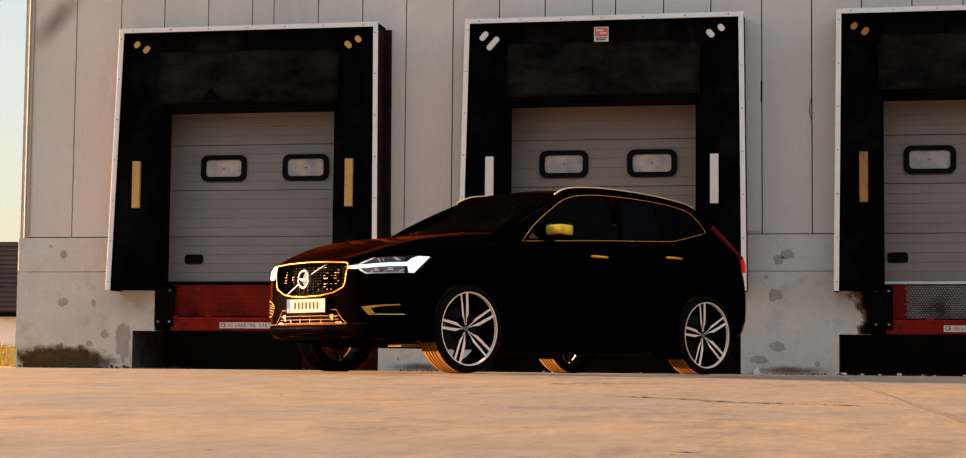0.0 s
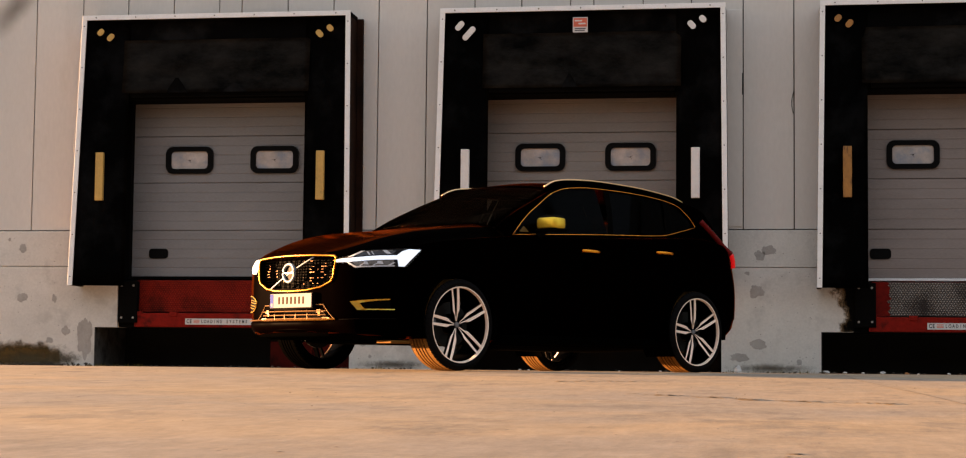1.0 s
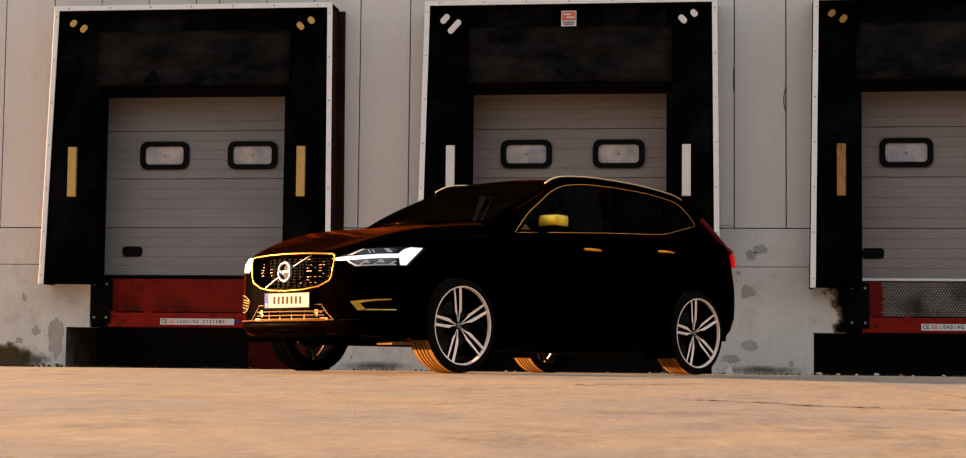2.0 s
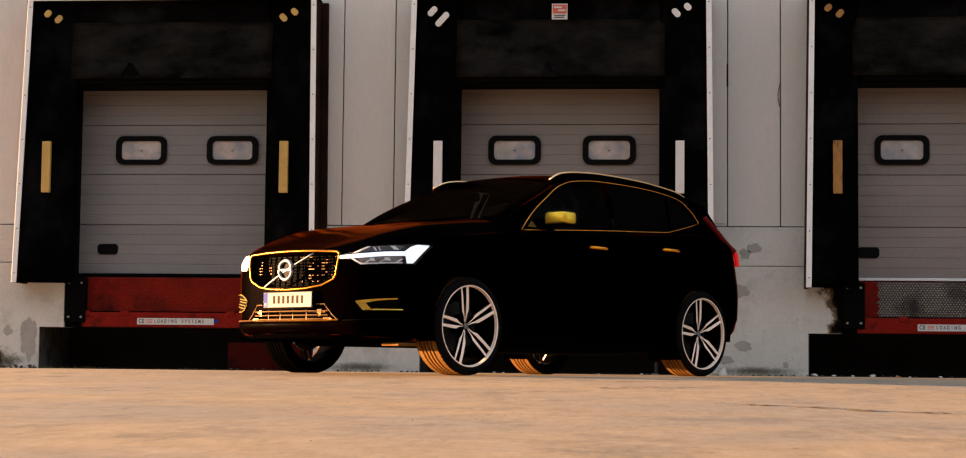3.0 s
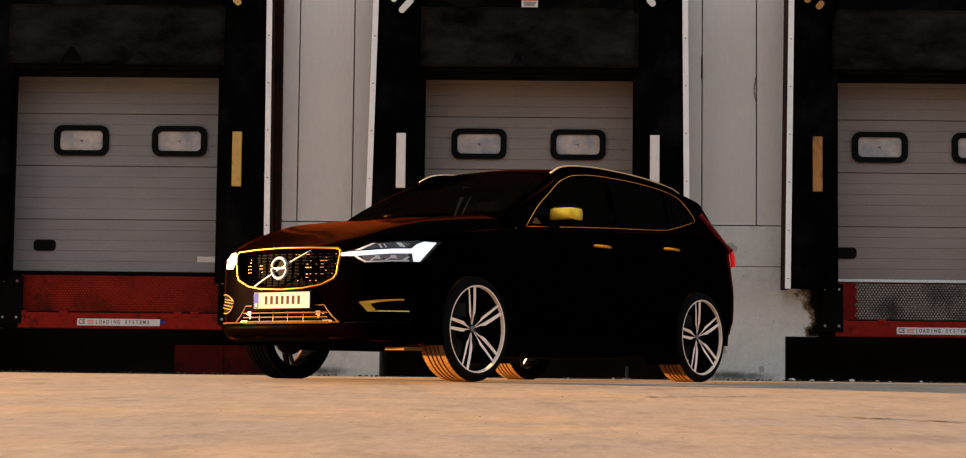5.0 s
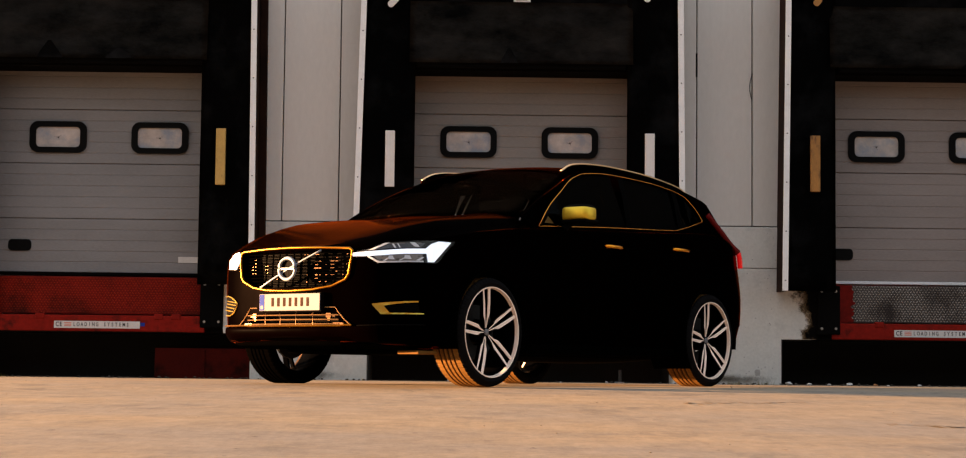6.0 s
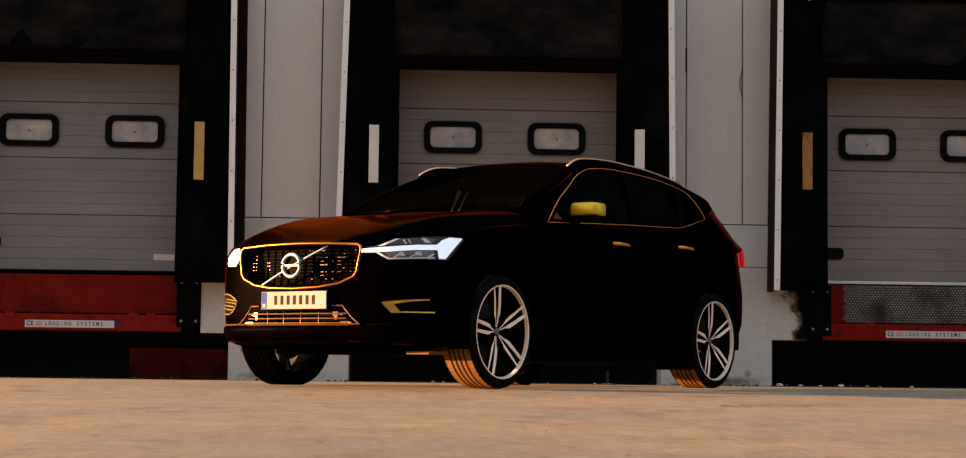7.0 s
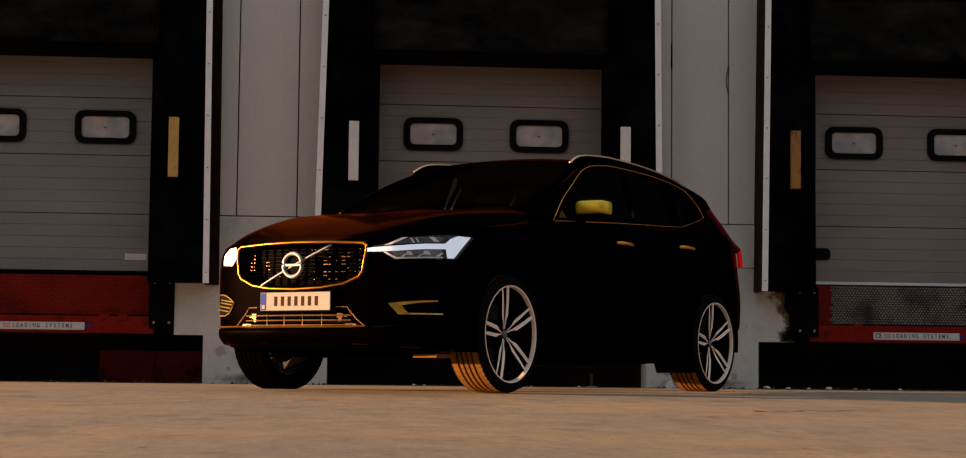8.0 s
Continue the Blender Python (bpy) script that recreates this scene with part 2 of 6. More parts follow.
def ring(outer, inner, y0, y1):
    """A frame between two outlines of equal count in x, z, swept in y."""
    bm = bmesh.new()
    n = len(outer)
    rows = [[bm.verts.new((a, y, b)) for a, b in pts] for pts, y in ((outer, y0), (outer, y1), (inner, y1), (inner, y0))]
    for k in range(4):
        p, q = rows[k], rows[(k + 1) % 4]
        for i in range(n):
            bm.faces.new((p[i], p[(i + 1) % n], q[(i + 1) % n], q[i]))
    bmesh.ops.recalc_face_normals(bm, faces=bm.faces)
    return bm


def lettering(name, text, size, material, parent, at, rz=0, label="", wide=1.0):
    """Text as a thin mesh that stands upright and faces -y."""
    cu = bpy.data.curves.new(name, "FONT")
    cu.body, cu.size, cu.extrude, cu.align_x, cu.align_y = text, size, 0.001, "CENTER", "CENTER"
    cu.offset = size * 0.022
    tmp = bpy.data.objects.new(name, cu)
    scene.collection.objects.link(tmp)
    me = bpy.data.meshes.new_from_object(tmp.evaluated_get(bpy.context.evaluated_depsgraph_get()))
    bpy.data.objects.remove(tmp)
    bpy.data.curves.remove(cu)
    me.materials.clear()
    me.materials.append(material)
    ob = new(name, me)
    ob.parent = parent
    ob.matrix_local = pose(*at, 90, 0, rz) @ Matrix.Diagonal((wide, 1, 1, 1))
    return tagged(ob, label)


def ground_z(x, y):
    """The yard is level by the docks and falls gently away from them."""
    d = max(0.0, -5.2 - y)
    return -0.0225 * d * min(1.0, d / 1.5) if d < 1.5 else -0.0225 * (d - 0.0)


# ---- ground ----
bm = bmesh.new()
xs = [-900, -300, -100, -40, -20] + [-14 + i * 0.5 for i in range(57)] + [20, 40, 100, 300, 900]
ys = [-900, -300, -100, -50, -35] + [-26 + i * 0.4 for i in range(67)] + [4, 10, 40, 100, 300, 900]
grid = [[bm.verts.new((x, y, max(ground_z(x, y), -0.9) + (0.006 * noise.noise(Vector((x * 0.6, y * 0.6, 3))) * (1 if -26 < y < -7 else 0)))) for x in xs] for y in ys]
for j in range(len(ys) - 1):
    for i in range(len(xs) - 1):
        bm.faces.new((grid[j][i], grid[j][i + 1], grid[j + 1][i + 1], grid[j + 1][i]))
ground = part("ground", bm, M["yard"], smooth=True)
tagged(ground, "worn warm grey concrete yard with faint dark streaks", "yard", kind="structure")

# ---- building ----
PITCH, BAYS = 4.168, (-6.49, -2.32, 1.85)
X_LEFT, X_RIGHT, WALL_TOP, BASE_TOP, DEEP = -9.44, 16.0, 7.5, 1.561, 22.0

wall = tagged(new("wall_south"), "grey panelled warehouse wall on a concrete base", "wall", kind="structure")
# concrete base in two lifts, cut at the dock pits and stepped round the levellers
ALL_BAYS = BAYS + (BAYS[2] + PITCH, BAYS[2] + 2 * PITCH)
starts, ends = (X_LEFT - 0.03,) + tuple(c + 1.53 for c in ALL_BAYS), tuple(c - (1.565 if c == BAYS[2] else 1.49) for c in ALL_BAYS) + (X_RIGHT,)
for k, (a, b) in enumerate(zip(starts, ends)):
    p, q = a - (0.27 if k else 0), b + ((0.345 if k == 2 else 0.27) if k < len(ALL_BAYS) else 0)
    part("concrete_block", prism([(a, -0.3), (b, -0.3), (b, 0.45), (q, 0.45), (q, 1.147), (p, 1.147), (p, 0.45), (a, 0.45)], -0.02, 0.3), M["concrete"], wall)
    part("concrete_block", box(p, q, -0.02, 0.3, 1.153, BASE_TOP, 0.006), M["concrete"], wall)
# sheet panels with narrow joints, cut at the door openings
seams = [-9.40, -8.795, -8.222, -7.67, -7.116, -6.567, -6.299, -5.75, -5.207, -4.677, -4.115, -3.566, -3.03, -2.477, -2.214, -1.662, -1.124, -0.554, 0.0]
seams += [0.55 * i for i in range(1, 30)]
for a, b in zip(seams, seams[1:]):
    bay = [c for c in BAYS + (BAYS[2] + PITCH, BAYS[2] + 2 * PITCH) if a < c + 1.27 and b > c - 1.27]
    pieces = [(a, b, BASE_TOP + 0.012, WALL_TOP)]
    if bay:
        c = bay[0]
        pieces = [(a, b, 3.35, WALL_TOP)]
        if a < c - 1.27:
            pieces.append((a, c - 1.27, BASE_TOP + 0.012, 3.35))
        if b > c + 1.27:
            pieces.append((c + 1.27, b, BASE_TOP + 0.012, 3.35))
    for p, q, z0, z1 in pieces:
        part("panel", box(p + 0.006, q - 0.006, 0.0, 0.06, z0, z1, 0.003), M["panel"], wall)
part("backing", box(X_LEFT, BAYS[0] - 1.27, 0.06, 0.25, BASE_TOP, WALL_TOP), M["seam"], wall)
for c, d in zip(BAYS + (BAYS[2] + PITCH,), BAYS[1:] + (BAYS[2] + PITCH, BAYS[2] + 2 * PITCH)):
    part("backing", box(c + 1.27, d - 1.27, 0.06, 0.25, BASE_TOP, WALL_TOP), M["seam"], wall)
part("backing", box(BAYS[2] + 2 * PITCH + 1.27, X_RIGHT, 0.06, 0.25, BASE_TOP, WALL_TOP), M["seam"], wall)
for c in BAYS + (BAYS[2] + PITCH, BAYS[2] + 2 * PITCH):
    part("lintel", box(c - 1.27, c + 1.27, 0.06, 0.25, 3.35, WALL_TOP), M["seam"], wall)
part("corner_trim", prism([(X_LEFT - 0.012, -0.012), (X_LEFT + 0.10, -0.012), (X_LEFT + 0.10, -0.003), (X_LEFT - 0.003, -0.003), (X_LEFT - 0.003, 0.12), (X_LEFT - 0.012, 0.12)], BASE_TOP, WALL_TOP, "z"), M["trim"], wall)
part("corner_bead", box(X_LEFT + 0.036, X_LEFT + 0.054, -0.026, -0.0125, BASE_TOP, WALL_TOP, 0.006), M["panel"], wall, "thin pale bead down the corner trim")
part("corner_lip", box(X_LEFT + 0.075, X_LEFT + 0.098, -0.020, -0.0125, BASE_TOP, WALL_TOP, 0.002), M["trim"], wall)
side = part("wall_west", box(X_LEFT, X_LEFT + 0.2, 0.26, DEEP, -0.3, WALL_TOP), M["panel"])
tagged(side, "plain grey panelled end wall of the warehouse", "wall", kind="structure")
tagged(part("wall_east", box(X_RIGHT - 0.2, X_RIGHT, 0.31, DEEP, -0.3, WALL_TOP), M["panel"]), "plain grey end wall of the warehouse", "wall", kind="structure")
tagged(part("wall_north", box(X_LEFT, X_RIGHT, DEEP, DEEP + 0.2, -0.3, WALL_TOP), M["panel"]), "plain grey rear wall of the warehouse", "wall", kind="structure")
tagged(part("roof", box(X_LEFT - 0.05, X_RIGHT + 0.05, -0.05, DEEP + 0.25, WALL_TOP, WALL_TOP + 0.25, 0.02), M["trim"]), "flat grey warehouse roof edge", "roof", kind="structure")

# plain dark wall added behind the camera, unseen, to block low sky light
M["shed"] = surface("dark_blocker_sheet", (0.06, 0.055, 0.05), 0.7, vary=0.25, scale=1.0, bump=0.1, specular=0.1)
sky_block_wall = tagged(part("wall_facing", box(-22.0, 60.0, -34.5, -34.0, -1.0, 10.0, 0.02), M["shed"]), "plain dark sheet wall added out of view to block low sky light", "wall", kind="structure")


# ---- dock bays ----
def dock_shelter(c, guide, bar, wide_side, flaps, sides):
    """Black padded dock shelter round a door: a box frame with an aluminium edge, curtains and guide bars."""
    hw, z0, z1, yf = 1.56, 0.915, 4.012, -0.38
    t = thing("dock_shelter", c, 0, 0, label="black fabric dock shelter with a white aluminium edge strip", category="dock shelter", group="dock shelters on the warehouse wall")
    for s, name in ((-1, "side_panel"), (1, "side_panel")):
        part(name, box(*sorted((s * hw, s * (hw - 0.05))), yf + 0.004, -0.003, z0, z1 - 0.05, 0.006), M["side_sheet"], t, "rusty brown side panel")
    # extra strip beside the frame, sized to fit the camera's view
    if wide_side:
        part("wall_flange", box(hw + 0.0005, hw + 0.075, -0.05, -0.003, z0, z1 - 0.03, 0.006), M["side_sheet"], t, "rusty brown strip sized to fit the camera's view")
    part("top_panel", box(-hw, hw, yf + 0.004, -0.003, z1 - 0.05, z1, 0.006), M["rubber"], t)
    for s in (-1, 1):
        strip = part("edge_strip", box(*sorted((s * (hw + 0.004), s * (hw - 0.052))), yf - 0.012, yf + 0.004, z0, z1 - 0.048, 0.003), M["frame"], t, "white aluminium strip")
        for k in range(7):
            bm = bmesh.new()
            bmesh.ops.create_cone(bm, cap_ends=True, segments=8, radius1=0.007, radius2=0.005, depth=0.008, matrix=pose(s * (hw - 0.025), yf - 0.015, z0 + 0.1 + k * 0.48, 90))
            part("screw", bm, M["rust"], strip)
    strip = part("edge_strip", box(-hw - 0.004, hw + 0.004, yf - 0.014, yf + 0.004, z1 - 0.048, z1 + 0.006, 0.003), M["frame"], t, "white aluminium strip")
    for k in range(7):
        bm = bmesh.new()
        bmesh.ops.create_cone(bm, cap_ends=True, segments=8, radius1=0.007, radius2=0.005, depth=0.008, matrix=pose(-1.4 + k * 0.467, yf - 0.018, z1 - 0.02, 90))
        part("screw", bm, M["rust"], strip)

    def curtain(name, x0, x1, za, zb, lean, seed, nx=10, nz=14):
        bm = bmesh.new()
        rows = []
        for j in range(nz + 1):
            row = []
            for i in range(nx + 1):
                u, v = i / nx, j / nz
                w = 0.018 * noise.noise(Vector((u * 3 + seed, v * 4, seed * 1.7)))
                row.append(bm.verts.new((x0 + (x1 - x0) * u, yf + 0.012 + lean(u, v) + w, za + (zb - za) * v)))
            rows.append(row)
        for j in range(nz):
            for i in range(nx):
                bm.faces.new((rows[j][i], rows[j][i + 1], rows[j + 1][i + 1], rows[j + 1][i]))
        bmesh.ops.solidify(bm, geom=list(bm.faces), thickness=0.006)
        return part(name, bm, M["rubber"], t, smooth=True)
    curtain("side_curtain", -hw + 0.05, -1.04, z0, z1 - 0.05, lambda u, v: 0.10 * u, c)
    curtain("side_curtain", 1.045, hw - 0.05, z0, z1 - 0.05, lambda u, v: 0.10 * (1 - u), c + 3)
    part("header_band", box(-hw + 0.05, hw - 0.05, yf + 0.13, yf + 0.15, 3.68, z1 - 0.052, 0.004), M["rubber"], t, "plain black header band")
    top = curtain("top_curtain", -1.10, 1.10, 3.12, 3.74, lambda u, v: 0.035 + 0.06 * v, c + 7, 28, 12)
    top.data.materials[0] = M["curtain"]
    for x, w, h in flaps:
        flap = prism([(x - w, 3.116), (x + w, 3.116), (x + 0.6 * w, 3.116 + 0.45 * h), (x + 0.1 * w, 3.116 + h), (x - 0.15 * w, 3.116 + h), (x - 0.7 * w, 3.116 + 0.4 * h)], yf + 0.008, yf + 0.014)
        part("flap", flap, M["rubber"], t, "black patch of clean rubber")
    for s in (-1, 1):
        x0 = bar if s < 0 else 1.215
        part("guide_bar", box(x0, x0 + 0.092, yf - 0.012, yf + 0.035, 1.885, 2.435, 0.004), M[guide], t, guide.replace("_", " ") + " painted guide bar")
        for x, z, h in ((1.352, 3.823, 0.085), (1.232, 3.762, 0.095)) if guide != "white" else ((1.35, 3.817, 0.12), (1.245, 3.730, 0.185)) if s < 0 else ((1.338, 3.844, 0.085), (1.218, 3.782, 0.105)):
            bm = prism(rounded(-0.032, 0.032, -h / 2, h / 2, 0.030, 5), -0.006, 0.006)
            bmesh.ops.transform(bm, matrix=pose(s * x, yf - 0.004, z, 0, -s * 42, 0), verts=bm.verts)
            part("corner_tab", bm, M[guide], t, guide.replace("_", " ") + " rounded corner tab")
    # the box frame splays: each side stands further out at its foot than at its head
    for ob in t.children_recursive:
        if ob.name.split(".")[0] in ("side_panel", "wall_flange", "top_panel", "edge_strip", "screw", "side_curtain", "header_band"):
            for v in ob.data.vertices:
                head, foot = sides[0] if v.co.x < 0 else sides[1]
                k = min(1.0, max(0.0, (z1 - v.co.z) / (z1 - z0)))
                reach = min(1.0, max(0.0, (abs(v.co.x) - 1.06) / 0.45))
                v.co.x += math.copysign(1, v.co.x) * reach * (head + (foot - head) * k - hw)
    return t


def dock_door(c, label_on, dx, white_foot, sheet):
    """Sectional door: ribbed grey panels with two rounded windows."""
    t = thing("dock_door", c, 0.2, 0, label="closed grey ribbed sectional dock door with two small windows", category="dock door", group="dock doors")
    levels = [1.04, 1.580, 2.135, 2.680, 3.25]
    for k, (a, b) in enumerate(zip(levels, levels[1:])):
        pts, n = [(0.045, a + 0.001), (0.030, a + 0.001), (0.030, a + 0.006), (0.003, a + 0.006), (0.0, a + 0.009)], 5
        for i in range(1, n):
            z = a + (b - a) * i / n
            pts += [(0.0, z - 0.006), (0.004, z - 0.002), (0.004, z + 0.002), (0.0, z + 0.006)]
        pts += [(0.0, b - 0.004), (0.003, b - 0.001), (0.045, b - 0.001)]
        section = part("door_section", prism(pts, -1.26, 1.26, "x"), sheet, t)
        if k == 2:
            for x in (dx - 0.51, dx + 0.51):
                out, ins = rounded(x - 0.285, x + 0.285, 2.245, 2.56, 0.085), rounded(x - 0.222, x + 0.222, 2.300, 2.505, 0.045)
                w = part("window", ring(out, ins, -0.028, 0.0), M["gasket"], t, "rounded black rubber window gasket", smooth=False)
                pane = part("pane", prism(ins, -0.008, -0.002), M["pane"], w, "scratched hazy acrylic pane with reflections painted in")
                star = [(x + r * math.cos(q), 2.40 + 0.7 * r * math.sin(q)) for r, q in ((0.045 if i % 4 == 1 else 0.022 if i % 2 else 0.005, 2 * math.pi * i / 12 + 0.3) for i in range(12))]
                part("chip", prism(star, -0.0095, -0.0082), M["gasket"], w)
    bm = prism(rounded(dx - 0.98, dx - 0.75, 1.255, 1.37, 0.04), -0.012, -0.0005)
    part("handle_pocket", bm, M["gasket"], t, "black recessed plastic handle pocket")
    part("bottom_seal", box(-1.26, 1.26, -0.012, 0.05, 1.015, 1.045, 0.004), M["frame" if white_foot else "bumper"], t, "pale bottom rail" if white_foot else "black bottom seal")
    for s in (-1, 1):
        part("door_jamb", box(*sorted((s * 1.135, s * 1.262)), -0.10, -0.002, 1.01, 3.066, 0.004), M["bumper"], t, "black door jamb")
    # deep black boxes over the door, added to shade its top
    part("head_soffit", box(-1.03, 1.03, -0.50, -0.401, 3.085, 3.19, 0.004), M["bumper"], t, "black box added to keep light off the door top")
    part("head_seal", box(-1.26, 1.26, -0.40, -0.004, 3.065, 3.34, 0.004), M["bumper"], t, "black head seal")
    if label_on:
        part("label_plate", box(0.77, 0.97, -0.003, 0.0, 1.15, 1.21), M["sticker"], t, "small white type plate")
    return t


def dock_leveller(c, worn, lettered):
    """Red steel dock leveller: lip plate with raised tread, front beam with a lettered strip, side frame."""
    t = thing("dock_leveller", c, 0.0, 0, label="worn steel and red dock leveller" if worn else "red painted steel dock leveller", category="dock leveller", group="dock levellers")
    lip = part("lip", box(-1.02, 1.02, 0.06, 0.10, 0.625, 0.995, 0.006), M["worn" if worn else "red"], t, "tread plate lip")
    bm = bmesh.new()
    for j in range(15):
        for i in range(68):
            x, z = -1.0 + i * 0.03 + (0.015 if j % 2 else 0), 0.645 + j * 0.024
            if x > 1.0:
                continue
            a = 40 if (i + j) % 2 else -40
            m = pose(x, 0.059, z, 0, a, 0)
            vs = [bm.verts.new(m @ Vector(p)) for p in ((-0.013, 0, 0), (0, 0, -0.0055), (0.013, 0, 0), (0, 0, 0.0055), (0, -0.004, 0))]
            for p, q in ((0, 1), (1, 2), (2, 3), (3, 0)):
                bm.faces.new((vs[p], vs[q], vs[4]))
    tagged(part("tread", bm, M["stud" if worn else "red_stud"], lip), kind="stuff")
    if worn:
        edge = [(-0.80 + 0.05 * noise.noise(Vector((k * 0.35, 4, 0))) + 0.02 * noise.noise(Vector((k * 1.3, 9, 0))), 0.622 + 0.375 * k / 30) for k in range(31)]
        end = prism([(-1.02, 0.622)] + edge + [(-1.02, 0.997)], 0.050, 0.0585)
        part("painted_end", end, M["red"], lip, "red painted end of the lip")
    part("beam", box(-1.02, 1.03, -0.01, 0.09, 0.455, 0.615, 0.008), M["red_beam"], t, "red front beam")
    strip = part("name_strip", box(-0.405, 0.44, -0.015, -0.0105, 0.484, 0.554, 0.0), M["sticker"], t, "grey and white lettered strip")
    for k, ch in enumerate("LOADING SYSTEMS"):
        if ch != " ":
            lettering("letter", ch, 0.052, M["ink"], strip, (-0.205 + k * 0.0375, -0.0155, 0.520), wide=0.72)
    lettering("letter", "C", 0.062, M["ink"], strip, (-0.372, -0.0155, 0.520), wide=0.8)
    lettering("letter", "E", 0.062, M["ink"], strip, (-0.338, -0.0155, 0.520), wide=0.8)
    for k in range(3):
        part("mark", box(-0.305, -0.235, -0.0165, -0.0152, 0.502 + k * 0.015, 0.509 + k * 0.015), M["orange"], strip, "small red mark")
    part("mark", box(0.442, 0.488, -0.0125, -0.0105, 0.508, 0.542), M["blue"], strip, "small blue mark")
    for x in (-0.98, -0.55, 0.62, 0.79):
        part("hinge_block", box(x - 0.045, x + 0.045, -0.018, 0.06, 0.575, 0.632, 0.008), M["red_beam"], t, "red hinge block")
    part("end_block", box(0.90, 1.075, -0.022, 0.05, 0.452, 0.515, 0.01), M["red_beam"], t, "battered red end block")
    part("platform", box(-1.02, 1.02, 0.10, 1.6, 0.93, 1.0), M["red"], t)
    return t


def dock_bumper(x):
    t = thing("dock_bumper", x, 0, 0, label="black scuffed rubber dock bumper bolted to the wall", category="bumper", group="dock bumpers")
    part("block", box(-0.115, 0.115, -0.035, 0.05, 0.50, 0.985, 0.012), M["bumper"], t)
    for dx, z in ((-0.07, 0.56), (0.07, 0.56), (-0.07, 0.93), (0.07, 0.93)):
        bm = bmesh.new()
        bmesh.ops.create_cone(bm, cap_ends=True, segments=6, radius1=0.014, radius2=0.014, depth=0.012, matrix=pose(dx, -0.038, z, 90))
        part("bolt", bm, M["steel"], t)
    return t


# bluish blots on a pinkish base paint the panes' reflections
M["pane"] = surface("hazy_reflection_pane", (0.52, 0.465, 0.435), 0.12, vary=0.32, scale=5.0, fine=9.0, bump=0.01, stains=(0.30, 0.34, 0.41), stain_scale=4.6, stain_at=(0.46, 0.64), specular=0.5)
M["blue"] = surface("blue_mark", (0.02, 0.04, 0.25), 0.6, vary=0.1, bump=0, specular=0.03)
for n, c in enumerate(BAYS):
    guide = ("yellow", "white", "rusty_yellow")[n]
    dock_shelter(c + (-0.015, 0.0, -0.03)[n], guide, (-1.375, -1.322, -1.305)[n], n == 0, (((-0.43, 0.13, 0.17), (0.25, 0.15, 0.10)), ((-0.12, 0.09, 0.15),), ((0.3, 0.12, 0.1),))[n], (((1.570, 1.672), (1.582, 1.606)), ((1.568, 1.632), (1.580, 1.612)), ((1.540, 1.582), (1.575, 1.60)))[n])
    dock_door(c, n == 0, (0.05, 0.0, -0.055)[n], n == 2, (M["door"], M["door_tan"], M["door_rosy"])[n])
    dock_leveller(c + (0.0, 0.0, -0.036)[n], n == 2, True)
    dock_bumper(c - 1.095)
    dock_bumper(c + 1.145)
    pit = tagged(new("dock_pit"), "concrete pit under the dock leveller, its shade painted dark", "pit", kind="structure")
    west = c - (1.565 if n == 2 else 1.49)
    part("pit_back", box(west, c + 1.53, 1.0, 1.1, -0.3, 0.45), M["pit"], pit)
    # dark sheet over the concrete end, painting the pit's shade
    part("pit_lining", box(west + 0.0005, west + 0.008, -0.018, 1.0, -0.3, 0.448), M["pit_shade"], pit)
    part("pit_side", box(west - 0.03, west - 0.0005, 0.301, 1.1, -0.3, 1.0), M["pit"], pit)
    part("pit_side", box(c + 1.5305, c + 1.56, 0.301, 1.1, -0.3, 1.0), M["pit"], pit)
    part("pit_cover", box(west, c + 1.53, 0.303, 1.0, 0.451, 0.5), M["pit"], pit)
    part("cheek", box(c - 1.218, c - 1.022, 0.03, 0.3, 0.452, 1.0), M["bumper"], pit)
    part("cheek", box(c + 1.032, c + 1.258, 0.03, 0.3, 0.452, 1.0), M["bumper"], pit)

# ---- car ----
def paint_like(name, color, rough, metal=0.0, specular=0.5, coat=0.0):
    return surface(name, color, rough, metal, vary=0.12, scale=3.0, fine=90.0, bump=0.02, depth=0.001, specular=specular, coat=coat)


def glowing(name, color, strength):
    m = bpy.data.materials.new(name)
    m.use_nodes = True
    b = m.node_tree.nodes["Principled BSDF"]
    b.inputs["Base Color"].default_value = (*color, 1)
    b.inputs["Roughness"].default_value = 0.15
    b.inputs["Emission Color"].default_value = (*color, 1)
    b.inputs["Emission Strength"].default_value = strength
    return m


